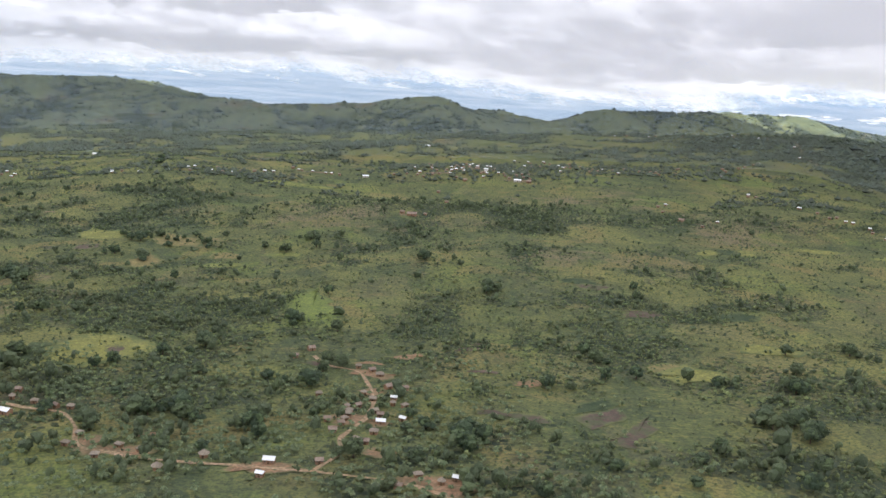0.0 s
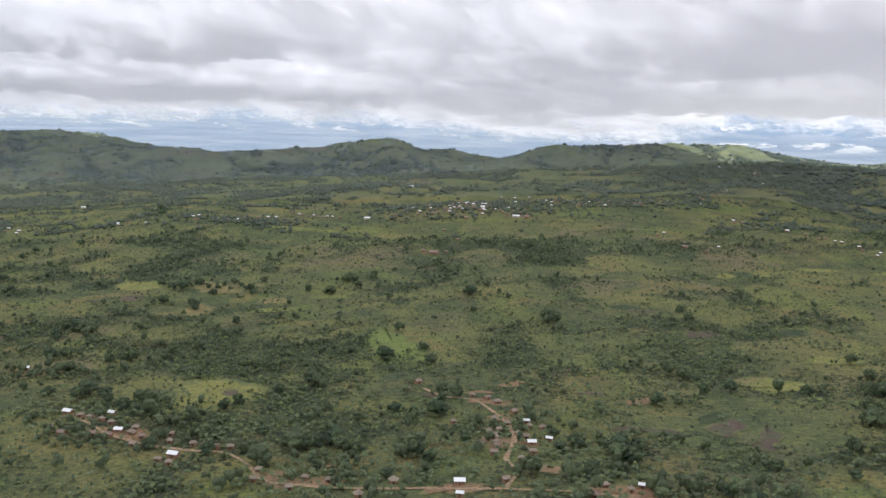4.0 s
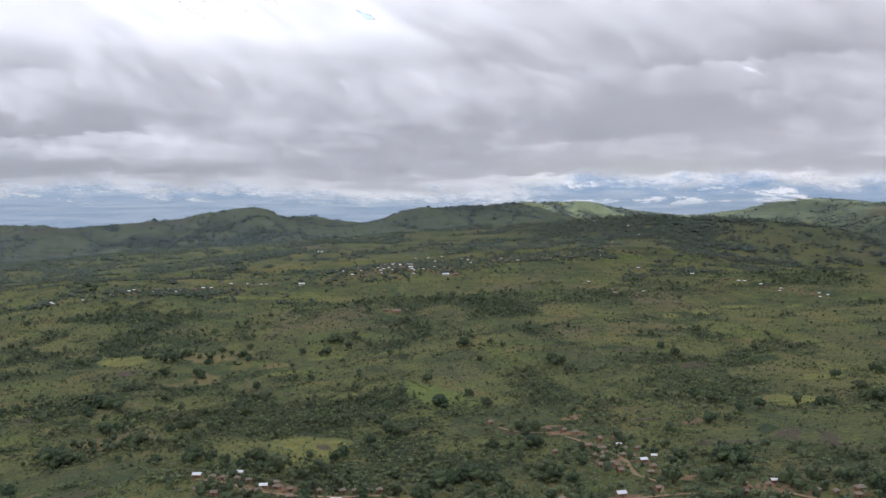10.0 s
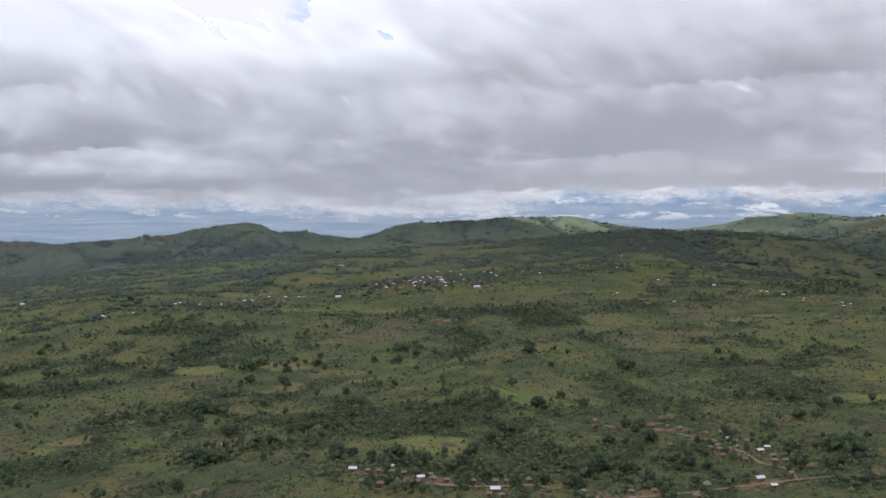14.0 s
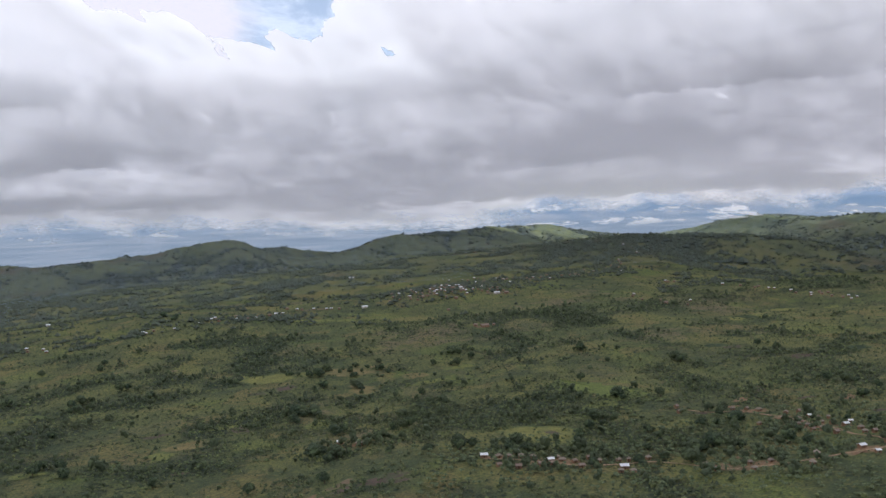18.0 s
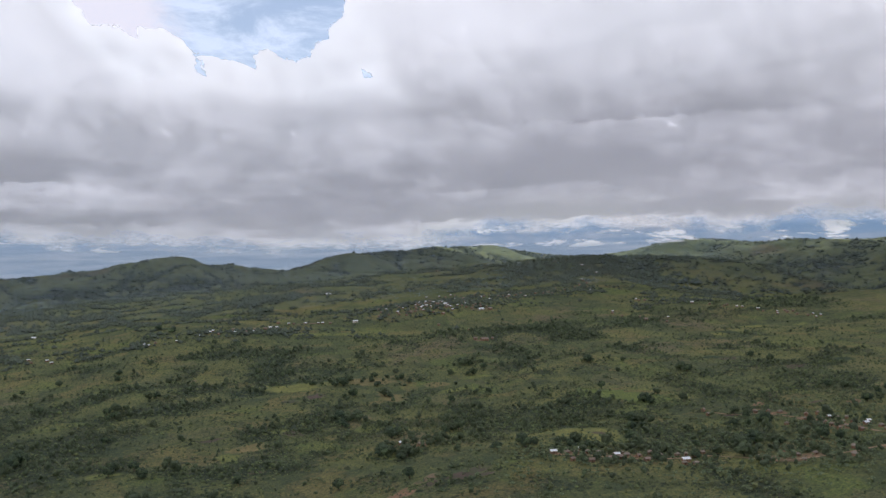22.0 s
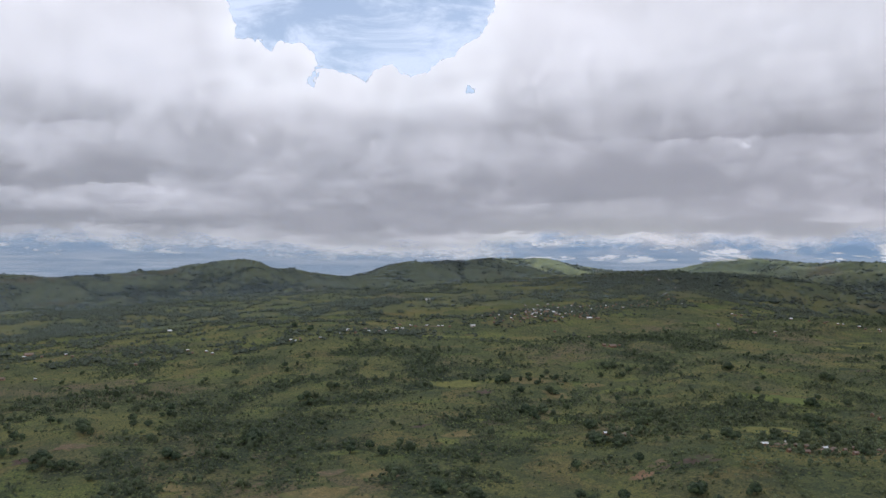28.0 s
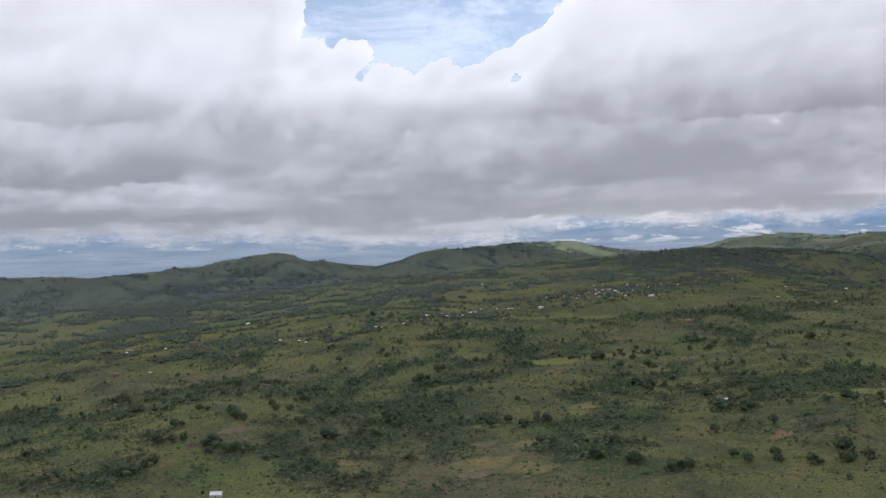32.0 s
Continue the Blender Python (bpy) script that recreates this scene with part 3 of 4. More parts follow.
def blot(x, y, rx, ry, turn=0.0, n=14, seed=0):
    """An uneven round outline."""
    rng = np.random.default_rng(int(abs(x * 7 + y * 13)) + seed)
    c, s = math.cos(radians(turn)), math.sin(radians(turn))
    out = []
    for i in range(n):
        a = 2 * math.pi * i / n
        k = rng.uniform(0.75, 1.15)
        u, v = rx * k * math.cos(a), ry * k * math.sin(a)
        out.append((x + u * c - v * s, y + u * s + v * c))
    return out


def ribbon(name, line, width, mat, lift, label):
    """A dirt road laid over the land along a line."""
    pts = np.array(line, float)
    path = []
    for i in range(len(pts) - 1):
        p0, p1, p2, p3 = pts[max(i - 1, 0)], pts[i], pts[i + 1], pts[min(i + 2, len(pts) - 1)]
        k = max(2, int(np.hypot(*(p2 - p1)) / 3))
        for s in range(k):
            t = s / k
            path.append(0.5 * (2 * p1 + (p2 - p0) * t + (2 * p0 - 5 * p1 + 4 * p2 - p3) * t * t + (3 * p1 - p0 - 3 * p2 + p3) * t ** 3))
    path = np.array(path + [pts[-1]])
    d = np.gradient(path, axis=0)
    d /= np.linalg.norm(d, axis=1)[:, None] + 1e-9
    side = np.stack([-d[:, 1], d[:, 0]], 1)
    wide = width * (0.85 + 0.35 * lattice(path[:, 0], path[:, 1], 9, 51))[:, None]
    rows = [path + side * wide * u for u in (-1, -0.5, 0, 0.5, 1)]
    v = np.concatenate(rows)
    n = len(path)
    faces = [[r * n + i, r * n + i + 1, (r + 1) * n + i + 1, (r + 1) * n + i] for r in range(4) for i in range(n - 1)]
    ob = mesh_object(name, np.column_stack([v, land(v[:, 0], v[:, 1]) + lift]), faces, mat)
    give(ob, "edge", np.repeat([1.05, 0.55, 0.3, 0.55, 1.05], n) + 0.25 * np.tile(lattice(path[:, 0], path[:, 1], 16, 53), 5))
    return tagged(ob, label, "road", kind="structure")


MAIN = [(-262, 441), (-248, 431), (-234, 415), (-219, 406), (-204, 400), (-187, 395), (-170, 392), (-157, 376), (-146, 352), (-131, 345), (-118, 340), (-99, 334), (-77, 330), (-62, 327), (-45, 324), (-28, 320), (-15, 316), (-2, 310), (10, 301), (16, 293), (26, 283), (44, 262), (70, 240)]
LANE = [(-42, 325), (-34, 344), (-36, 363), (-31, 381), (-27, 396), (-26, 419), (-28, 437), (-32, 453), (-39, 472), (-56, 481), (-67, 497)]
ribbon("road", MAIN, 1.6, TRACK, 0.34, "pale reddish dirt road through the village")
ribbon("lane", LANE, 1.5, TRACK, 0.38, "narrow red dirt lane between the huts")
ribbon("footpath", [(770, 1975), (755, 1890), (735, 1800), (728, 1720)], 4.0, TAN, 0.5, "pale footpath running up the grassy ridge")

field([(-215, 454), (-222, 506), (-207, 549), (-168, 520), (-158, 485), (-183, 462)], YELLOW_CROP, "yellow-green crop field with soft edges")
field([(-227, 456), (-232, 499), (-223, 503), (-217, 455)], DARK_PLOT, "dark green crop plot beside the yellow field")
field([(-113, 648), (-90, 670), (-60, 584), (-57, 548), (-95, 552)], GREEN_CROP, "bright green crop field on a slope")
field([(-269, 758), (-259, 794), (-241, 775), (-241, 741), (-262, 743)], OCHRE_CROP, "ochre dry grass field among trees")
field([(-361, 876), (-355, 902), (-308, 872), (-300, 839), (-342, 838)], YELLOW_CROP, "yellow-green grass field edged by trees")
field([(-274, 845), (-269, 873), (-223, 851), (-217, 818), (-260, 818)], OCHRE_CROP, "ochre dry grass field with scattered trees")
field([(-300, 842), (-297, 868), (-276, 866), (-274, 838)], YELLOW_CROP, "yellow-green grass strip among trees")
field([(74, 396), (95, 417), (96, 399), (77, 384)], TILLED, "brown tilled earth plot")
field([(94, 388), (110, 403), (107, 385), (92, 357), (80, 360)], TILLED, "brown tilled earth plot")
field([(74, 418), (96, 438), (97, 420), (74, 399)], DARK_PLOT, "dark green crop plot beside tilled earth")
field([(128, 483), (152, 502), (173, 490), (164, 469), (140, 466)], YELLOW_CROP, "yellowing grass field")
for x, y, rx, ry, turn in [(-14, 503, 13, 5, 10), (26, 522, 12, 5, 0), (129, 688, 14, 9, 20), (-65, 483, 8, 4, 0), (-352, 797, 12, 9, 0), (-183, 500, 7, 6, 0), (47, 395, 13, 5, -30), (32, 404, 10, 4, -20), (57, 462, 11, 5, 10), (-35, 488, 9, 4, 0), (-330, 443, 16, 9, 0), (-376, 442, 13, 8, 40), (-786, 682, 14, 9, 0), (-15, 345, 9, 6, 0), (-120, 366, 9, 5, 0)]:
    field(blot(x, y, rx, ry, turn), SOIL if (x + y) % 3 == 0 else TILLED, "bare reddish-brown earth patch in the grass", "bare_patch")
for x, y, rx, ry, turn in [(-570, 569, 15, 9, 0), (-614, 503, 22, 10, 0), (-751, 701, 18, 10, 0), (-640, 560, 20, 9, 30)]:
    field(blot(x, y, rx, ry, turn), TAN, "pale tan eroded earth on a grassy rise", "bare_patch")
for x, y, rx, ry, turn in [(-541, 552, 22, 14, 20), (-594, 524, 30, 18, 0), (-570, 496, 24, 16, 0), (-432, 637, 26, 12, 20)]:
    field(blot(x, y, rx, ry, turn), OCHRE_CROP, "ochre dry grass on a low rise", "dry_grass_patch", 0.22)
for x, y, rx, ry in [(-189, 791, 15, 12), (-230, 846, 34, 9), (144, 494, 15, 9), (-687, 585, 10, 9), (-676, 660, 10, 6), (-288, 850, 21, 8), (-830, 700, 16, 8)]:
    field(blot(x, y, rx, ry), OCHRE_CROP, "ochre dry grass on a low rise", "dry_grass_patch", 0.26)
for x, y, rx, ry in [(-653, 1035, 22, 9), (-560, 1015, 15, 8), (-452, 618, 11, 10), (-830, 835, 26, 11), (-137, 797, 20, 8), (-546, 622, 15, 7), (-194, 1198, 60, 15), (-324, 643, 18, 17), (-325, 872, 20, 14), (-185, 757, 22, 7), (461, 896, 18, 16), (-345, 534, 16, 10), (-397, 680, 13, 9), (-513, 963, 20, 9)]:
    field(blot(x, y, rx, ry), LIME, "lime-green grass patch among bushes", "grass_patch", 0.24)
for x, y, rx, ry in [(-322, 808, 15, 11), (-443, 564, 8, 6), (-830, 1123, 16, 9), (154, 618, 10, 7), (-454, 682, 15, 6), (33, 476, 10, 3), (32, 533, 8, 3), (-320, 433, 8, 6), (-354, 446, 8, 7), (-386, 664, 8, 13), (124, 685, 11, 7)]:
    field(blot(x, y, rx, ry), BROWN, "dull brown fallow earth in the grass", "bare_patch", 0.27)
for x, y, rx, ry in [(-719, 1034, 11, 5), (-533, 542, 8, 5), (-353, 457, 9, 5), (-422, 955, 10, 5)]:
    field(blot(x, y, rx, ry), TAN, "pale tan eroded earth on a grassy rise", "bare_patch", 0.27)
field(blot(150, 615, 16, 10, 10), TILLED, "dull brown fallow plot in the grass")
field(blot(113, 702, 20, 12, 0), DARK_PLOT, "dark green crop plot on the slope")
field(blot(216, 612, 22, 14, 20), DARK_PLOT, "dark green crop plot on the slope")
field([(255, 845), (268, 880), (280, 878), (270, 842)], YELLOW_CROP, "yellow-green crop strip on the slope")
field([(290, 838), (305, 876), (322, 872), (306, 836)], YELLOW_CROP, "yellow-green crop strip on the slope")
field([(272, 842), (283, 878), (300, 874), (290, 840)], DARK_PLOT, "dark green crop strip on the slope")
field(blot(213, 532, 18, 10, 0), YELLOW_CROP, "yellowing grass field")
field(blot(409, 937, 30, 16, 0), YELLOW_CROP, "bright yellow-green grass slope")
for x, y, rx, ry in [(-225, 416, 24, 9), (-252, 438, 16, 6), (-317, 548, 10, 6), (-130, 348, 20, 6), (-146, 356, 8, 9), (-62, 327, 18, 6), (10, 312, 14, 10), (-30, 468, 14, 7), (-28, 438, 10, 6), (-35, 392, 12, 12), (-20, 386, 7, 5), (20, 298, 8, 5), (42, 291, 9, 6), (0, 316, 10, 5)]:
    field(blot(x, y, rx, ry), SOIL, "swept red earth yard round huts", "yard", 0.26)
for x, y, rx, ry in [(60, 1316, 26, 10), (112, 1262, 22, 6), (0, 1290, 28, 9), (-190, 1300, 30, 7), (-32, 986, 14, 4), (470, 1480, 18, 8), (290, 1050, 10, 6)]:
    field(blot(x, y, rx, ry), TAN, "trodden pale earth among the houses", "yard", 0.4)

# ---- houses ----


def part(name, bm, mat, parent, label=""):
    me = bpy.data.meshes.new(name)
    bmesh.ops.recalc_face_normals(bm, faces=bm.faces)
    bm.to_mesh(me)
    bm.free()
    me.materials.append(mat)
    ob = new(name, me)
    ob.parent = parent
    return tagged(ob, label)


def box(bm, x0, x1, y0, y1, z0, z1):
    m = Matrix.Translation(((x0 + x1) / 2, (y0 + y1) / 2, (z0 + z1) / 2)) @ Matrix.Diagonal((x1 - x0, y1 - y0, z1 - z0, 1))
    return bmesh.ops.create_cube(bm, size=1.0, matrix=m)


def solid_roof(bm, tops, thick):
    """Sloping roof faces with thickness."""
    for face in tops:
        up = [bm.verts.new(p) for p in face]
        dn = [bm.verts.new((p[0], p[1], p[2] - thick)) for p in face]
        bm.faces.new(up), bm.faces.new(dn[::-1])
        for i in range(len(face)):
            j = (i + 1) % len(face)
            bm.faces.new((up[i], dn[i], dn[j], up[j]))


def house(w, d, kind):
    """A small village house at the origin: tin gable, thatched hip or round hut."""
    wall_h = 1.9 if w < 4.4 else 2.2
    top = new("house" if kind != "round" else "round_hut")
    bm = bmesh.new()
    if kind == "round":
        bmesh.ops.create_cone(bm, cap_ends=True, segments=14, radius1=w * 0.42, radius2=w * 0.42, depth=wall_h + 0.6, matrix=Matrix.Translation((0, 0, wall_h / 2 - 0.3)))
        part("wall", bm, MUD, top)
        bm = bmesh.new()
        bmesh.ops.create_cone(bm, cap_ends=True, segments=14, radius1=w * 0.60, radius2=0.08, depth=w * 0.42, matrix=Matrix.Translation((0, 0, wall_h + w * 0.18)))
        for v in bm.verts:
            if v.co.z < wall_h + 0.2:
                v.co.z += 0.10 * math.sin(5 * v.co.x + 3 * v.co.y)
        part("roof", bm, THATCH, top, "weathered thatch cone")
        front = -w * 0.42
    else:
        box(bm, -w / 2, w / 2, -d / 2, d / 2, -0.7, wall_h)
        rise = d * (0.26 if kind == "tin" else 0.34)
        if kind in ("tin", "old"):
            for s in (-1, 1):
                a, b, c = bm.verts.new((s * w / 2, -d / 2, wall_h)), bm.verts.new((s * w / 2, d / 2, wall_h)), bm.verts.new((s * w / 2, 0, wall_h + rise))
                a2, b2, c2 = bm.verts.new((s * (w / 2 - 0.2), -d / 2, wall_h)), bm.verts.new((s * (w / 2 - 0.2), d / 2, wall_h)), bm.verts.new((s * (w / 2 - 0.2), 0, wall_h + rise))
                bm.faces.new((a, b, c)), bm.faces.new((a2, c2, b2)), bm.faces.new((a, c, c2, a2)), bm.faces.new((b, b2, c2, c))
        part("wall", bm, PALE_WALL if kind == "tin" and w > 5.2 else MUD, top)
        o = 0.35
        x, y, z0, z1 = w / 2 + o, d / 2 + o, wall_h - rise * o / (d / 2) + 0.07, wall_h + rise + 0.07
        bm = bmesh.new()
        if kind in ("tin", "old"):
            solid_roof(bm, [[(-x, -y, z0), (x, -y, z0), (x, 0, z1), (-x, 0, z1)], [(-x, 0, z1), (x, 0, z1), (x, y, z0), (-x, y, z0)]], 0.06)
            part("roof", bm, TIN if kind == "tin" else OLD_TIN, top, "corrugated metal roof")
            bm = bmesh.new()
            box(bm, -x, x, -0.14, 0.14, z1 - 0.02, z1 + 0.05)
            part("ridge_cap", bm, TIN if kind == "tin" else OLD_TIN, top)
        else:
            r = w * 0.22
            solid_roof(bm, [[(-x, -y, z0), (x, -y, z0), (r, 0, z1), (-r, 0, z1)], [(-r, 0, z1), (r, 0, z1), (x, y, z0), (-x, y, z0)], [(x, -y, z0), (x, y, z0), (r, 0, z1)], [(-x, y, z0), (-x, -y, z0), (-r, 0, z1)]], 0.22)
            part("roof", bm, THATCH, top, "grey-brown thatch")
        front = -d / 2
        for sx in (-0.30, 0.30):
            bm = bmesh.new()
            box(bm, w * sx - 0.32, w * sx + 0.32, front - 0.05, front + 0.02, 1.0, 1.65)
            part("window", bm, SHUTTER, top)
    bm = bmesh.new()
    box(bm, -0.42, 0.42, front - 0.06, front + 0.06, 0.0, 1.65)
    part("door", bm, DOOR, top, "plank door")
    return top


MADE = {}
LABELS = {"tin": "small house with a bright corrugated tin roof", "old": "small house with a rusty weathered tin roof", "thatch": "mud-walled house with a grey thatched roof", "round": "round mud hut with a conical thatched roof"}


def settle_house(x, y, wide, kind, turn, group):
    wide = min(12.0, max(3.0, round(wide * 2) / 2))
    key = (wide, kind)
    deep = min(6.0, wide * (0.5 if wide > 8 else 0.72))
    m = pose(x, y, high(x, y) + 0.15, 0, 0, turn)
    if key in MADE:
        ob = copy_thing(MADE[key], m)
    else:
        ob = MADE[key] = house(wide, deep, kind)
        ob.matrix_world = m
        tagged(ob, LABELS[kind] + (", long and low" if wide > 8 else ""), "house" if kind != "round" else "hut")
    ob["group"] = group
    HOUSES.append((x, y, wide))
    return ob


HOUSES = []


def cluster(group, kinds, turn, spread, spots, grow=1.15):
    rng = random.Random(group)
    for x, y, wide in spots:
        settle_house(x, y, wide * grow - 0.5, rng.choice(kinds), turn + rng.uniform(-spread, spread), group)


cluster("village houses", ["tin"], -12, 14, [(-327, 562, 4.4), (-261, 444, 4.2), (-238, 444, 3.4), (-227, 417, 4.0), (-193, 386, 4.8), (-61, 332, 4.3), (-62, 319, 2.8), (-16, 424, 3.0), (-20, 386, 3.8), (-10, 392, 3.0), (14, 316, 3.0)])
cluster("village houses", ["thatch", "thatch", "old", "round"], -15, 30, [(-253, 439, 3.6), (-247, 436, 3), (-240, 433, 3), (-234, 428, 3.2), (-220, 415, 3.7), (-214, 410, 3), (-215, 399, 3.6), (-199, 405, 3.0), (-187, 402, 3), (-181, 400, 3), (-175, 398, 3), (-168, 398, 3), (-193, 376, 3), (-199, 380, 3), (-316, 549, 4.6)])
cluster("village houses", ["thatch", "thatch", "round", "old"], 0, 25, [(-150, 364, 3), (-151, 352, 3), (-128, 351, 3.2), (-134, 340, 3), (-117, 346, 3), (-104, 326, 3.8), (-89, 339, 4.0), (-41, 332, 3), (-1, 319, 3), (-8, 308, 3), (8, 312, 3), (24, 297, 3), (31, 293, 3), (44, 292, 4.4), (38, 286, 3)])
cluster("village houses", ["thatch", "old", "old", "round"], 20, 30, [(-70, 508, 3.7), (-77, 494, 3.2), (-39, 479, 3), (-31, 473, 3.5), (-26, 465, 4), (-20, 443, 4.0), (-11, 440, 3), (-16, 415, 3.2), (-10, 412, 3), (-38, 410, 3), (-45, 389, 3), (-33, 412, 3), (-37, 390, 3), (-38, 383, 3), (-21, 397, 3), (-22, 371, 3.5), (-32, 433, 3)])
FAR_KINDS = ["tin", "old"]
cluster("hill town houses", FAR_KINDS, 5, 20, [(-53, 1307, 5), (-30, 1292, 5), (7, 1428, 4), (-11, 1284, 4), (-2, 1282, 3.5), (9, 1305, 4), (23, 1308, 5), (14, 1284, 3.5), (32, 1312, 3.5), (48, 1353, 4), (43, 1320, 3.5), (35, 1251, 6), (55, 1333, 4.5), (54, 1315, 7), (67, 1311, 7), (70, 1342, 3.6), (59, 1290, 4.4), (62, 1271, 4.3), (80, 1322, 4.5), (23, 1264, 3), (-24, 1268, 3.4), (-19, 1384, 3), (-67, 1284, 3), (-53, 1358, 3)], 0.95)
cluster("hill town houses", FAR_KINDS, 0, 15, [(99, 1271, 5), (110, 1259, 11), (126, 1256, 7.5), (110, 1288, 4.4), (120, 1279, 4.4), (129, 1274, 3.5), (132, 1403, 4), (173, 1509, 4), (200, 1556, 4), (125, 1520, 4), (213, 1477, 5), (208, 1432, 4), (184, 1366, 3), (129, 1298, 3.6), (147, 1507, 4), (219, 1425, 4), (233, 1420, 3)], 0.95)
cluster("ridge road houses", FAR_KINDS, 10, 20, [(232, 1387, 4), (260, 1429, 4), (275, 1424, 4), (279, 1397, 4), (319, 1425, 4), (332, 1416, 3), (345, 1406, 4), (393, 1470, 3), (398, 1441, 3), (444, 1474, 3), (476, 1504, 4.4), (470, 1471, 5), (511, 1528, 4.5), (531, 1558, 4), (574, 1635, 4.9), (596, 1673, 4), (718, 1788, 5), (745, 1892, 4.3)])
cluster("west hill houses", FAR_KINDS, 0, 20, [(-445, 1202, 3.3), (-441, 1190, 3), (-431, 1200, 3), (-404, 1189, 3.2), (-369, 1201, 3), (-350, 1231, 3.3), (-344, 1242, 3.3), (-342, 1211, 3), (-316, 1224, 3.3), (-313, 1248, 4.2), (-300, 1221, 3.3), (-287, 1226, 3.3), (-281, 1248, 3), (-263, 1255, 4.2), (-251, 1271, 4.2), (-240, 1276, 3.4), (-222, 1335, 4.4), (-210, 1315, 3.5), (-204, 1307, 3.5), (-187, 1299, 3.5), (-167, 1295, 3.4), (-159, 1297, 3.5), (-147, 1294, 3.4), (-108, 1284, 8), (-27, 1676, 8.5)])
cluster("knoll houses", ["old"], 0, 20, [(10, 1106, 3.8), (-1, 1192, 4.0), (-14, 990, 3), (-40, 990, 5), (-29, 985, 9.5)])
cluster("upper ridge houses", FAR_KINDS, 0, 25, [(364, 2168, 4.5), (395, 2180, 4), (402, 2162, 4), (411, 2142, 4), (440, 2147, 5.5), (498, 2166, 4), (524, 2213, 4), (898, 3115, 6), (558, 2091, 4), (575, 2084, 4), (568, 2044, 4), (1079, 3175, 6.5), (629, 2024, 4.5), (663, 2058, 5.5), (653, 2010, 4.5), (702, 1993, 4.5), (719, 1981, 4.5), (752, 1974, 5.5)], 1.0)
cluster("east slope houses", FAR_KINDS, -20, 25, [(278, 1116, 3.3), (292, 1134, 3.3), (278, 1089, 3.2), (300, 1073, 3.2), (289, 1043, 6), (306, 1013, 3), (332, 1042, 3), (443, 1268, 3.8), (438, 1253, 3.7), (446, 1245, 3.7), (467, 1141, 5), (477, 1108, 3.5), (478, 1074, 3.4), (489, 1079, 3.4), (491, 1058, 3.4), (497, 1052, 3.4), (506, 1025, 4.2), (501, 1009, 3), (503, 980, 3.2), (513, 991, 3.3), (527, 988, 3.3), (521, 977, 4), (531, 975, 3.3), (517, 953, 3.2), (518, 932, 3), (530, 934, 3), (516, 915, 3), (532, 920, 3)])
cluster("western hamlet houses", FAR_KINDS, 5, 20, [(-796, 1283, 10.5), (-801, 1255, 4), (-779, 1241, 3.4), (-824, 1310, 3.6), (-741, 1231, 3.4), (-749, 1248, 3.4), (-823, 1113, 8), (-785, 1095, 3), (-666, 1143, 4), (-652, 1229, 3.4), (-582, 1493, 6), (-591, 1209, 3.4), (-588, 1187, 3), (-569, 1185, 3.3), (-564, 1165, 3.3)])
cluster("western farmstead", ["tin"], -20, 5, [(-790, 560, 8.5)], 1.0)

def infill(group, count, x, y, rx, ry, seed):
    """Small roofs packed between the larger ones of a settlement."""
    rng = random.Random(seed)
    for k in range(count * 4):
        px, py = x + rng.gauss(0, rx), y + rng.gauss(0, ry)
        if count and all((px - hx) ** 2 + (py - hy) ** 2 > (0.6 * hw + 3.2) ** 2 for hx, hy, hw in HOUSES):
            settle_house(px, py, rng.choice((3.0, 3.0, 3.5)), rng.choice(("old", "old", "thatch", "thatch" if group == "village houses" else "tin")), rng.uniform(-25, 25), group)
            count -= 1


infill("hill town houses", 44, 40, 1315, 42, 22, 3)
infill("hill town houses", 14, 190, 1430, 40, 40, 4)
infill("ridge road houses", 14, 330, 1425, 70, 20, 5)
infill("village houses", 8, -33, 400, 8, 22, 6)
infill("village houses", 6, -225, 412, 22, 8, 7)

# ---- trees ----


def clump(rng, v, rough):
    """An uneven lump of foliage."""
    return v * (1 + rng.uniform(-rough, rough, (len(v), 1))) * rng.uniform(0.85, 1.15, 3)


def leaf_cards(rng, count, centres, radii, size):
    """Loose sprays of leaves round the lobes of a crown."""
    which = rng.integers(0, len(centres), count)
    d = rng.normal(size=(count, 3))
    d /= np.linalg.norm(d, axis=1)[:, None]
    c = centres[which] + d * radii[which] * rng.uniform(0.85, 1.18, (count, 1))
    a, b = rng.normal(size=(count, 3)), rng.normal(size=(count, 3))
    a /= np.linalg.norm(a, axis=1)[:, None]
    b /= np.linalg.norm(b, axis=1)[:, None]
    s = size * rng.uniform(0.6, 1.3, (count, 1))
    v = np.stack([c - a * s, c + b * s * 0.6, c + a * s], 1).reshape(-1, 3)
    return v, np.arange(count * 3).reshape(-1, 3)


def crown_shape(rng, wide, tall, base, lobes, cards, shape=(ICO_V, ICO_F), rough=0.28):
    sv, sf = shape
    vs, fs, off, cs, rs = [], [], 0, [], []
    for k in range(lobes):
        a = rng.uniform(0, 6.28)
        out = wide * 0.5 * rng.uniform(0.2, 0.72) if k else 0.0
        r = np.array([wide * 0.5 * rng.uniform(0.28, 0.52)] * 2 + [tall * rng.uniform(0.16, 0.30)])
        c = np.array([math.cos(a) * out, math.sin(a) * out, base + tall * rng.uniform(0.3, 0.68)])
        vs.append(clump(rng, sv, rough) * r + c), fs.append(sf + off)
        off += len(sv)
        cs.append(c), rs.append(r)
    if cards:
        v, t = leaf_cards(rng, cards, np.array(cs), np.array(rs), wide * (0.11 if cards < 50 else 0.085))
        vs.append(v), fs.append(t + off)
    return np.concatenate(vs), np.concatenate(fs)


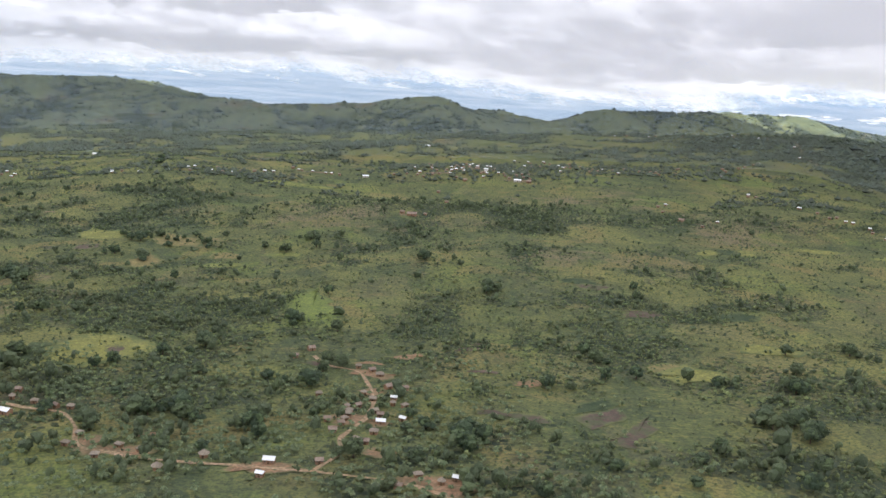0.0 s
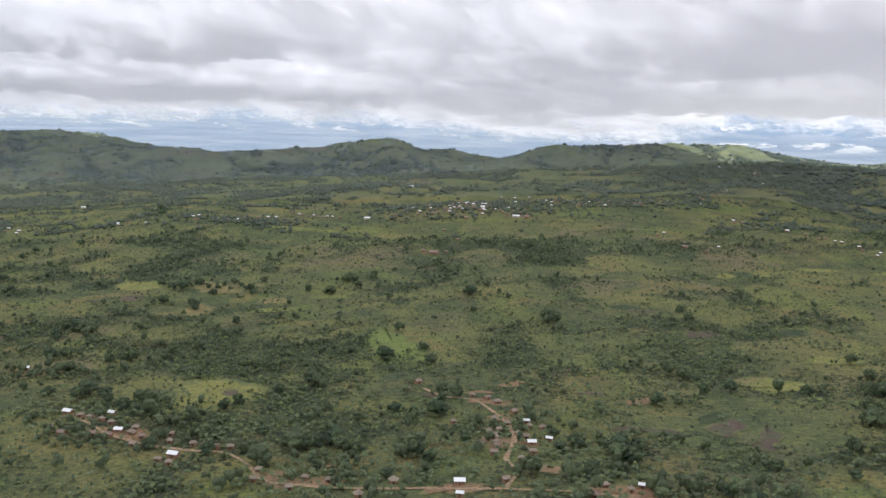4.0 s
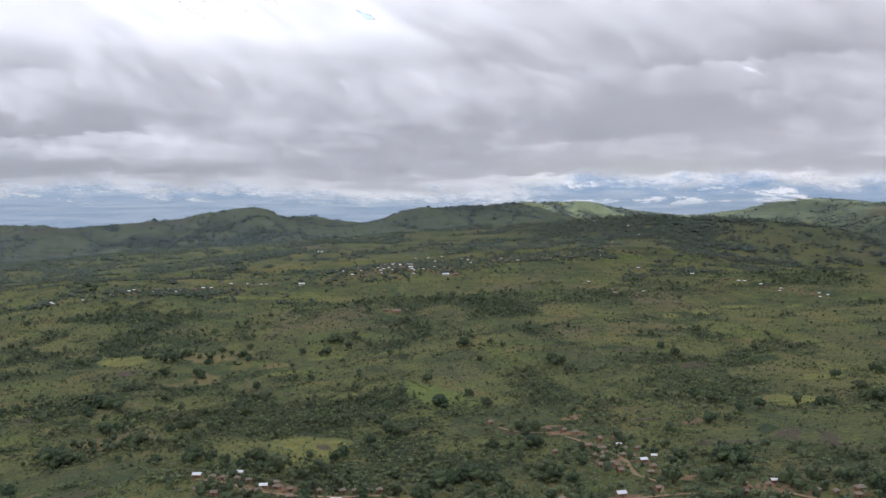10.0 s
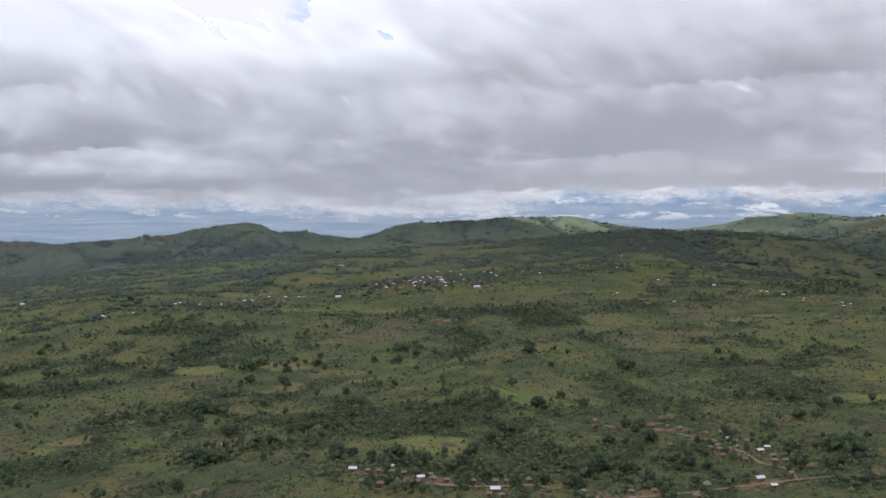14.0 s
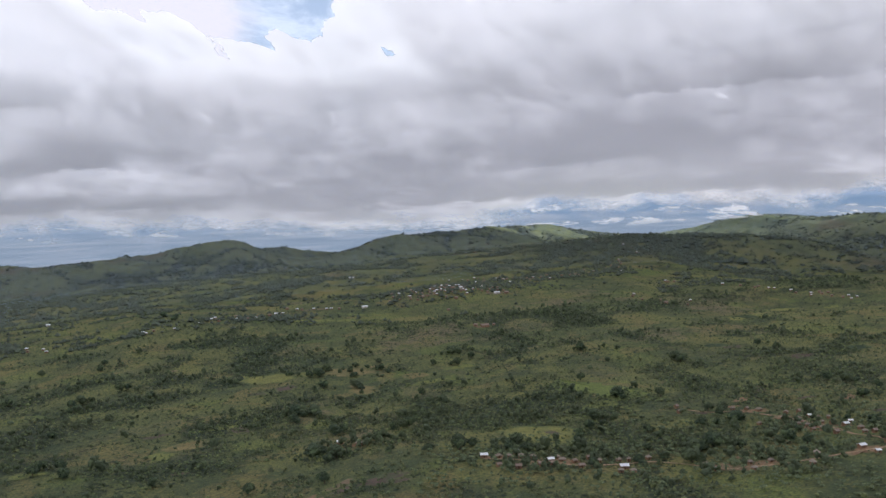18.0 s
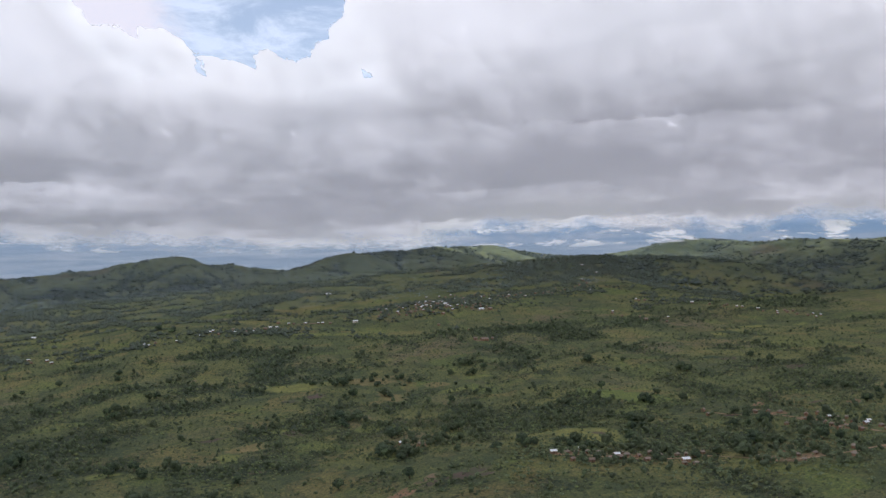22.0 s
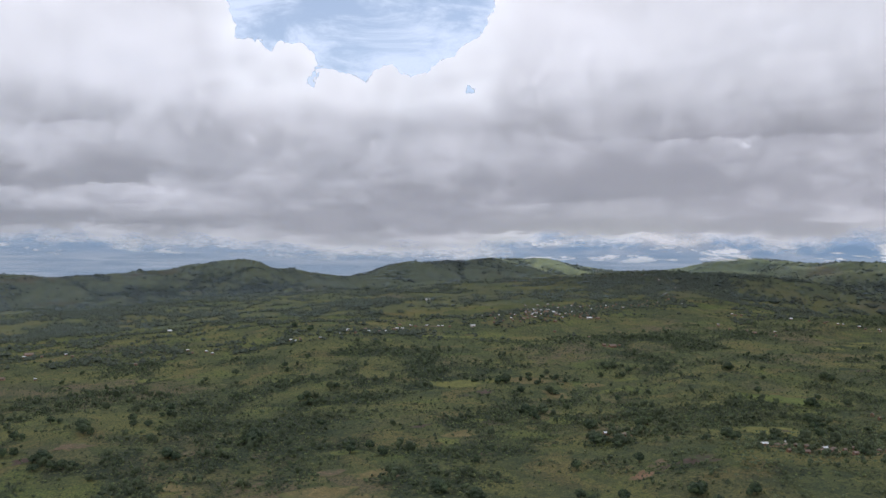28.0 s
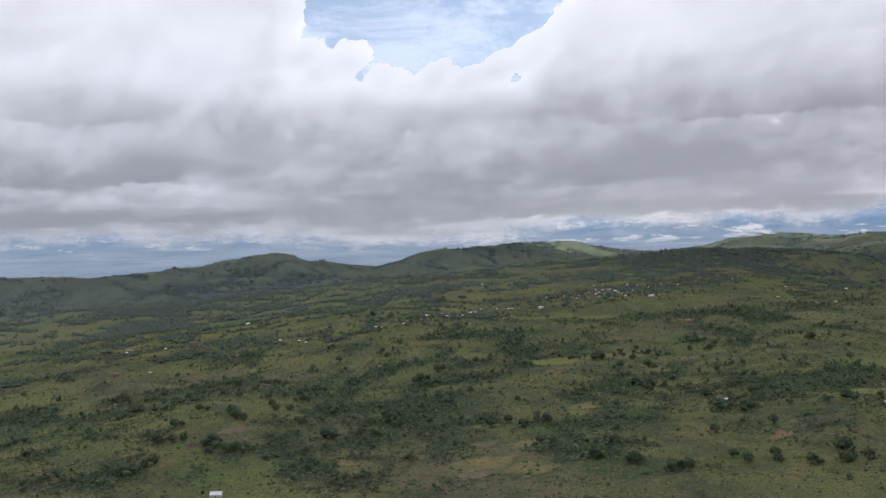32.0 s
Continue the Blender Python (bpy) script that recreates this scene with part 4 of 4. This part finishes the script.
def tree(rng, wide, tall):
    top = new("tree")
    bm = bmesh.new()
    bole, r = tall * 0.36, max(0.16, wide * 0.035)
    lean = Vector((rng.uniform(-0.1, 0.1), rng.uniform(-0.1, 0.1), 1))

    def limb(p, q, r0, r1):
        axis = Vector(q) - Vector(p)
        m = Matrix.Translation((Vector(p) + Vector(q)) / 2) @ axis.to_track_quat("Z", "Y").to_matrix().to_4x4()
        bmesh.ops.create_cone(bm, cap_ends=True, segments=6, radius1=r0, radius2=r1, depth=axis.length, matrix=m)

    fork = lean * bole
    limb(Vector((0, 0, -0.8)), fork, r * 1.3, r * 0.8)
    for k in range(4):
        a = k * 1.57 + rng.uniform(-0.5, 0.5)
        limb(fork * 0.92, fork + Vector((math.cos(a) * wide * 0.27, math.sin(a) * wide * 0.27, tall * 0.28)), r * 0.6, r * 0.25)
    part("trunk", bm, BARK, top)
    v, fc = crown_shape(rng, wide, tall * 0.95, tall * 0.06, 15, 620, (ICO_V, ICO_F), 0.30)
    crown = mesh_object("crown", v, fc, LEAVES, False)
    crown.parent = top
    return top


RNG = np.random.default_rng(5)
PROTO = []
for wide, tall in [(4, 4.2), (5, 5.5), (6, 5.2), (7, 7.5), (8, 6.5), (9, 8.5), (11, 9), (12.5, 10)]:
    PROTO.append([wide, tree(RNG, wide, tall), False])
TREES = []


def plant(x, y, wide):
    slot = min(PROTO, key=lambda s: abs(s[0] - wide))
    m = pose(x, y, high(x, y), 0, 0, (x * 37 + y * 71) % 360)
    if slot[2]:
        ob = copy_thing(slot[1], m)
    else:
        ob, slot[2] = slot[1], True
        ob.matrix_world = m
        size = "low bushy" if slot[0] < 5.5 else "broad spreading" if slot[0] < 9 else "large dark"
        tagged(ob, size + " green tree standing in the savanna", "tree", "savanna trees")
    TREES.append((x, y, wide))
    return ob


for x, y, wide in [(98, 505, 11), (-58, 470, 7), (-279, 582, 7.5), (-213, 814, 6), (-96, 866, 6), (159, 687, 7.4), (-52, 395, 5.5), (-8, 376, 6.5), (13, 376, 5), (-236, 459, 8), (77, 451, 6.2), (-160, 819, 7), (104, 943, 7), (-92, 346, 6), (58, 280, 12.5), (52, 292, 9.5), (41, 658, 10), (-227, 452, 8), (-266, 474, 9.5), (-212, 709, 7), (-302, 549, 10), (1, 382, 7.8)]:
    plant(x, y, wide)
for x, y, wide in [(-48, 479, 9), (117, 475, 9), (160, 465, 8), (-112, 388, 11), (-125, 463, 8), (-154, 420, 6), (64, 453, 10), (-717, 858, 9), (-682, 867, 6), (-773, 886, 8.5), (-803, 851, 6), (-742, 739, 12), (-686, 764, 8), (-661, 808, 10), (-699, 766, 8), (-796, 746, 10), (-690, 706, 7), (-768, 790, 10), (-607, 688, 12), (-647, 754, 12), (-681, 656, 12), (-742, 622, 6.5)]:
    plant(x, y, wide)
for x, y, wide in [(-767, 652, 8.7), (-774, 663, 8.8), (-759, 652, 8.7), (-752, 653, 7.7), (-780, 655, 8), (-296, 554, 9.5), (-377, 363, 9), (-423, 399, 8), (-375, 386, 12), (-368, 390, 9), (-344, 364, 10), (-518, 603, 10), (-540, 620, 9.5), (-533, 732, 8.5), (-517, 828, 10), (-449, 847, 7.7), (-289, 784, 11), (-517, 488, 12), (-510, 493, 9), (-532, 547, 9), (-440, 426, 9.5), (-411, 381, 10), (-823, 880, 12), (-815, 706, 12), (-803, 699, 10)]:
    plant(x, y, wide)
for x, y, wide in [(-265, 586, 10.8), (-182, 463, 7.1), (-155, 496, 8.9), (-136, 519, 12.2), (-86, 455, 8.1), (-76, 450, 5.3), (-57, 485, 9.9), (-90, 562, 12.5), (-78, 645, 9.2), (-59, 545, 9.4), (-138, 807, 11.4), (-121, 871, 9.8), (-97, 885, 6.9), (-216, 830, 6.6), (-250, 815, 7.6), (-137, 396, 12.2), (-117, 401, 12.5), (-72, 365, 6.6), (-9, 768, 12.5), (-322, 680, 12.5), (-242, 608, 7.3), (-335, 688, 12.5), (-7, 398, 5.2), (17, 351, 10.6), (94, 520, 9.2), (99, 471, 7.1), (211, 485, 9.2), (198, 453, 10.1), (263, 636, 5.4), (160, 398, 12.5)]:
    plant(x, y, wide)
for x, y, wide in [(176, 399, 12.5), (78, 329, 6.2), (106, 315, 6.1), (163, 337, 9.1), (46, 303, 6.7), (259, 525, 10.1), (219, 524, 9.9), (178, 382, 12.5), (-2, 337, 8.2), (126, 354, 6.8), (115, 340, 6.5), (152, 319, 8.7), (-498, 1008, 7.1), (-270, 857, 10), (-236, 861, 8), (-208, 865, 8.1), (-282, 834, 12.5), (-322, 596, 12.5), (-262, 484, 12.5), (-227, 468, 11.7), (-175, 472, 7.5), (-342, 663, 10), (-353, 539, 12.5), (-339, 523, 12.5), (-360, 469, 9.1), (-285, 483, 7.6), (-207, 398, 7.7), (-178, 393, 7.7), (-160, 393, 6.5), (-151, 376, 12.5)]:
    plant(x, y, wide)
for x, y, wide in [(43, 670, 12.5), (17, 366, 12.5), (-28, 340, 10.1), (-77, 375, 10.4), (-12, 308, 6), (-62, 446, 11.9), (-742, 758, 12.5), (-656, 841, 9.4), (-825, 953, 12.5), (-835, 843, 12.5), (-773, 673, 12.5), (-689, 717, 6.3), (-604, 699, 12.5), (-525, 776, 8), (-536, 634, 9.4), (-521, 625, 9.4), (-691, 834, 9.2), (-673, 841, 7.2), (-823, 657, 11.6), (-846, 646, 12.2), (-698, 786, 9.6), (-600, 710, 12.5), (-643, 767, 9.4), (-494, 1038, 8.7), (-513, 853, 12.5), (-582, 893, 8.7), (-461, 543, 7.5), (-500, 460, 12.5), (-417, 408, 8.9), (-441, 409, 8.8)]:
    plant(x, y, wide)
for x, y, wide in [(-491, 430, 10.4), (-482, 424, 10.4), (-392, 367, 10.5), (-405, 486, 9.9), (-598, 1001, 6), (-488, 773, 8.1), (-523, 846, 8.6), (-478, 888, 11.3), (-560, 1015, 8.7), (-412, 1310, 11), (-399, 1262, 12.2), (-113, 829, 9.4), (-123, 859, 12), (-307, 504, 5.4), (-140, 500, 6.1), (-259, 771, 12.5)]:
    plant(x, y, wide)
# tall dark trees on the crest of the ridge
for k in range(22):
    u = k / 21
    plant(650 + 380 * u + 6 * math.sin(7 * k), 2030 - 60 * math.sin(3.1 * u) + 10 * math.sin(5 * k), 8.5 + 3 * math.sin(2.3 * k))


for x, y, wide in list(TREES):
    if wide >= 10 and y < 1000:
        rng = random.Random(int(x * 3 + y))
        for k in range(1):
            a, d = rng.uniform(0, 6.28), wide * rng.uniform(0.55, 0.9)
            plant(x + d * math.cos(a), y + 0.7 * d * math.sin(a), wide * rng.uniform(0.45, 0.8))
for k in range(16):
    plant(-310 + 6.2 * k + 3 * math.sin(5 * k), 862 - 1.9 * k + 7 * math.sin(3 * k), 5.0 + 1.6 * math.sin(2 * k))


def clear_of(x, y):
    """True where nothing built stands in the way of a bush."""
    ok = np.ones(len(x), bool)
    for hx, hy, wide in HOUSES:
        ok &= (x - hx) ** 2 + (y - hy) ** 2 > (0.62 * wide + 1.6) ** 2
    for line, half in ((MAIN, 1.35), (LANE, 1.35)):
        pts = np.array(line, float)
        for a, b in zip(pts[:-1], pts[1:]):
            d = b - a
            t = np.clip(((x - a[0]) * d[0] + (y - a[1]) * d[1]) / (d @ d), 0, 1)
            ok &= (x - a[0] - t * d[0]) ** 2 + (y - a[1] - t * d[1]) ** 2 > half ** 2
    return ok


OPEN = [(-190, 503, 28, 40), (-225, 478, 8, 24), (-84, 605, 20, 45), (-255, 765, 14, 24), (-335, 866, 28, 26), (-247, 843, 24, 22), (86, 399, 12, 14), (96, 380, 14, 20), (86, 418, 12, 16), (150, 484, 20, 16), (-600, 520, 45, 30), (-560, 560, 25, 20), (-750, 701, 18, 12), (-330, 443, 15, 9)]


OPEN = [(a, b, 0.8 * c, 0.8 * d) for a, b, c, d in OPEN]


def scatter(rng, count, x0, x1, y0, y1, bias, power):
    """Places for bushes, thicker where the land is lush."""
    x, y = rng.uniform(x0, x1, count), rng.uniform(y0, y1, count)
    d = np.clip(lushness(x, y) + bias, 0.02, 1) ** power
    ok = rng.uniform(0, 1, count) < d
    bare = np.ones(count, bool)
    for ox, oy, rx, ry in OPEN:
        bare &= ((x - ox) / rx) ** 2 + ((y - oy) / ry) ** 2 > 1
    ok &= bare | (rng.uniform(0, 1, count) < 0.14)
    x, y = x[ok], y[ok]
    ok = clear_of(x, y)
    return x[ok], y[ok]


def in_view(x, y):
    """The wedge of country that the walk looks over."""
    return (y > 230) & (x > -1150 - 0.12 * y) & (x < 120 + 0.55 * y + 0.35 * np.maximum(y - 1100, 0))


def stuff(name, rng, x, y, sizes, flats, shapes, mat, label, category):
    """Many bushes joined into one mesh."""
    z = land(x, y)
    pick = rng.integers(0, len(shapes), len(x))
    vs, fs, off = [], [], 0
    for k, (v, fc) in enumerate(shapes):
        i = np.nonzero(pick == k)[0]
        a = rng.uniform(0, 6.28, len(i))
        c, s = np.cos(a)[:, None], np.sin(a)[:, None]
        w, h = sizes[i][:, None], (sizes[i] * flats[i])[:, None]
        px = (v[:, 0] * c - v[:, 1] * s) * w + x[i][:, None]
        py = (v[:, 0] * s + v[:, 1] * c) * w + y[i][:, None]
        pz = v[:, 2] * h + z[i][:, None]
        vs.append(np.stack([px, py, pz], 2).reshape(-1, 3))
        fs.append((fc[None] + (np.arange(len(i)) * len(v))[:, None, None] + off).reshape(-1, 3))
        off += len(i) * len(v)
    ob = mesh_object(name, np.concatenate(vs), np.concatenate(fs), mat, False)
    return tagged(ob, label, category, kind="stuff")


BUSHES = [crown_shape(RNG, 1, 0.9, -0.12, 1 + k % 2, 5, rough=0.34) for k in range(10)]
TREELETS = [crown_shape(RNG, 1, 1.0, -0.05, 3, 14) for k in range(7)]
LUMPS = [crown_shape(RNG, 1, 0.9, -0.12, 1, 4, rough=0.35) for k in range(5)]

x, y = scatter(RNG, 33000, -1250, 700, 235, 1150, 0.0, 1.3)
x2, y2 = scatter(RNG, 27000, -420, 260, 240, 720, 0.05, 1.2)
x, y = np.concatenate([x, x2]), np.concatenate([y, y2])
keep = in_view(x, y)
x, y = x[keep], y[keep]
stuff("shrubs", RNG, x, y, RNG.gamma(3.0, 0.55, len(x)) + 0.9, RNG.uniform(0.65, 1.1, len(x)), BUSHES, SHRUB, "green shrubs and thicket covering the slopes", "shrubs")
KNOBS = []
for k in range(6):
    v = np.array([(1, 0, 0), (0, 1, 0), (-1, 0, 0), (0, -1, 0), (0, 0, 1), (0.1, 0, -0.6)]) * 0.5 * RNG.uniform(0.7, 1.25, (6, 1)) + (0, 0, 0.25)
    KNOBS.append((v, np.array([(0, 1, 4), (1, 2, 4), (2, 3, 4), (3, 0, 4), (1, 0, 5), (2, 1, 5), (3, 2, 5), (0, 3, 5)])))
x, y = scatter(RNG, 104000, -1300, 800, 420, 1500, 0.08, 1.0)
x2, y2 = scatter(RNG, 16000, -600, 330, 240, 620, 0.05, 1.3)
x, y = np.concatenate([x, x2]), np.concatenate([y, y2])
keep = in_view(x, y)
x, y = x[keep], y[keep]
stuff("low_scrub", RNG, x, y, RNG.gamma(3.0, 0.36, len(x)) + 0.8, RNG.uniform(0.6, 0.95, len(x)), KNOBS, SHRUB, "low dark scrub speckling the grassland", "scrub")
TUFTS = []
for k in range(6):
    v = np.array([(0.5, 0, -0.1), (0, 0.5, -0.1), (-0.5, 0, -0.1), (0, -0.5, -0.1), (0.1, 0, 0.7)]) * RNG.uniform(0.7, 1.25, (5, 1))
    TUFTS.append((v, np.array([(0, 1, 4), (1, 2, 4), (2, 3, 4), (3, 0, 4)])))
x, y = scatter(RNG, 60000, -1200, 700, 300, 1300, 0.22, 0.8)
keep = in_view(x, y)
x, y = x[keep], y[keep]
stuff("grass_tufts", RNG, x, y, RNG.gamma(3.0, 0.40, len(x)) + 0.7, RNG.uniform(0.6, 1.0, len(x)), TUFTS, TUFT, "coarse grass tufts and weeds on open slopes", "grass")
x, y = scatter(RNG, 24000, -1250, 700, 235, 1150, -0.08, 2.2)
keep = in_view(x, y)
x, y = x[keep], y[keep]
near_x = np.concatenate([RNG.normal(vx, 0.55 * rad, 46) for vx, vy, rad in VILLAGES])
near_y = np.concatenate([RNG.normal(vy, 0.35 * rad, 46) for vx, vy, rad in VILLAGES])
keep = clear_of(near_x, near_y)
x, y = np.concatenate([x, near_x[keep]]), np.concatenate([y, near_y[keep]])
stuff("small_trees", RNG, x, y, RNG.gamma(6.0, 0.75, len(x)) + 1.4, RNG.uniform(0.8, 1.2, len(x)), TREELETS, LEAVES, "dark green small trees dotted over the savanna", "trees")
x, y = scatter(RNG, 21000, -1350, 700, 480, 1600, 0.12, 0.9)
keep = in_view(x, y)
x, y = x[keep], y[keep]
stuff("dotted_trees", RNG, x, y, RNG.gamma(4.0, 0.85, len(x)) + 1.6, RNG.uniform(0.75, 1.1, len(x)), LUMPS, LEAVES, "small dark trees dotted over open grass", "trees")
x, y = scatter(RNG, 175000, -1600, 1900, 1150, 2700, 0.02, 2.1)
keep = in_view(x, y)
x, y = x[keep], y[keep]
rx, ry = RNG.normal(60, 90, 700), RNG.normal(1330, 40, 700)
lx, ly = RNG.normal(320, 90, 500), RNG.normal(1430, 28, 500)
hx, hy = RNG.normal(-310, 70, 220), RNG.normal(1225, 18, 220)
bx, by = np.concatenate([rx, lx, hx]), np.concatenate([ry, ly, hy])
keep = clear_of(bx, by)
x, y = np.concatenate([x, bx[keep]]), np.concatenate([y, by[keep]])
stuff("woodland", RNG, x, y, RNG.gamma(4.0, 1.0, len(x)) + 1.6, RNG.uniform(0.6, 1.0, len(x)), KNOBS + LUMPS[:1], HAZED_LEAVES, "dark green trees and bush on the middle slopes", "trees")
x, y = RNG.uniform(-2900, 3100, 130000), RNG.uniform(2500, 4500, 130000)
x2, y2 = RNG.uniform(800, 3100, 36000), RNG.uniform(1500, 2500, 36000)
x, y = np.concatenate([x, x2]), np.concatenate([y, y2])
thick = 0.03 + 0.55 * smooth(0.80, 0.98, gullies(x, y)) + 0.30 * smooth(0.84, 0.99, spurs(x, y)) * smooth(-0.2, 0.5, fractal(x, y, 500, 73, 3)) + 0.35 * smooth(0.25, 0.7, fractal(x, y, 160, 77, 3))
keep = RNG.uniform(0, 1, len(x)) < thick
x, y = x[keep], y[keep]
stuff("far_woodland", RNG, x, y, RNG.gamma(3.0, 2.2, len(x)) + 3.5, RNG.uniform(0.45, 0.8, len(x)), KNOBS, HAZED_LEAVES, "distant dark trees scattered over the hills", "trees")


def banana(rng):
    """Drooping leaves round a short stem, one unit high."""
    vs, fs = [], []
    for k in range(8):
        a = k * 0.785 + rng.uniform(-0.3, 0.3)
        d, s = np.array([math.cos(a), math.sin(a), 0]), np.array([-math.sin(a), math.cos(a), 0]) * 0.20
        r = rng.uniform(0.75, 1.1)
        line = [d * 0.05 + (0, 0, 0.45), d * 0.32 * r + (0, 0, 1.0), d * 0.62 * r + (0, 0, 0.72)]
        o = len(vs)
        vs += [line[0], line[1] - s, line[1] + s, line[2]]
        fs += [[o, o + 1, o + 2], [o + 1, o + 3, o + 2]]
    o = len(vs)
    vs += [(0.06, 0, 0), (-0.03, 0.05, 0), (-0.03, -0.05, 0), (0, 0, 0.55)]
    fs += [[o, o + 1, o + 3], [o + 1, o + 2, o + 3], [o + 2, o, o + 3]]
    return np.array(vs, float), np.array(fs)


PALMS = [banana(RNG) for k in range(4)]
x, y = RNG.uniform(-340, 120, 5200), RNG.uniform(250, 500, 5200)
near = sum(np.exp(-((x - vx) ** 2 + (y - vy) ** 2) / (r * 1.1) ** 2) for vx, vy, r in VILLAGES) + 0.1
keep = (RNG.uniform(0, 1, len(x)) < near * (0.5 + 0.8 * lattice(x, y, 35, 71))) & clear_of(x, y)
x, y = x[keep], y[keep]
stuff("banana_plants", RNG, x, y, RNG.uniform(1.9, 3.5, len(x)), np.full(len(x), 0.85), PALMS, BANANA, "light green banana plants round the village", "plants")

# ---- thin strips added in place of haze over the far country ----
# rows of pale opaque strips too fine to be told apart, closer together near the ground
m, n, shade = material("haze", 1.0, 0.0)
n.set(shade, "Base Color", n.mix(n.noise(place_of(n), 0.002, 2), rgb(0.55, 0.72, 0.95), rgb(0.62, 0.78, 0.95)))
HAZE_STRIP = m
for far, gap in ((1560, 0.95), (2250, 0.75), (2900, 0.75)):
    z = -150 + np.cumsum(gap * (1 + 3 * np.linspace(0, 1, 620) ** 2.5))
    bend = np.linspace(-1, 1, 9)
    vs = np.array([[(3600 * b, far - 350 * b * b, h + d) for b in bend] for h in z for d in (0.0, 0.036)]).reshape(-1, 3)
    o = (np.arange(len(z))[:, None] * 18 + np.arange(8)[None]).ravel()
    haze_strips = mesh_object("haze", vs, np.stack([o, o + 1, o + 10, o + 9], 1), HAZE_STRIP)
    tagged(haze_strips, "rows of thin bluish strips standing in for haze over the distant slopes", "haze", kind="structure")
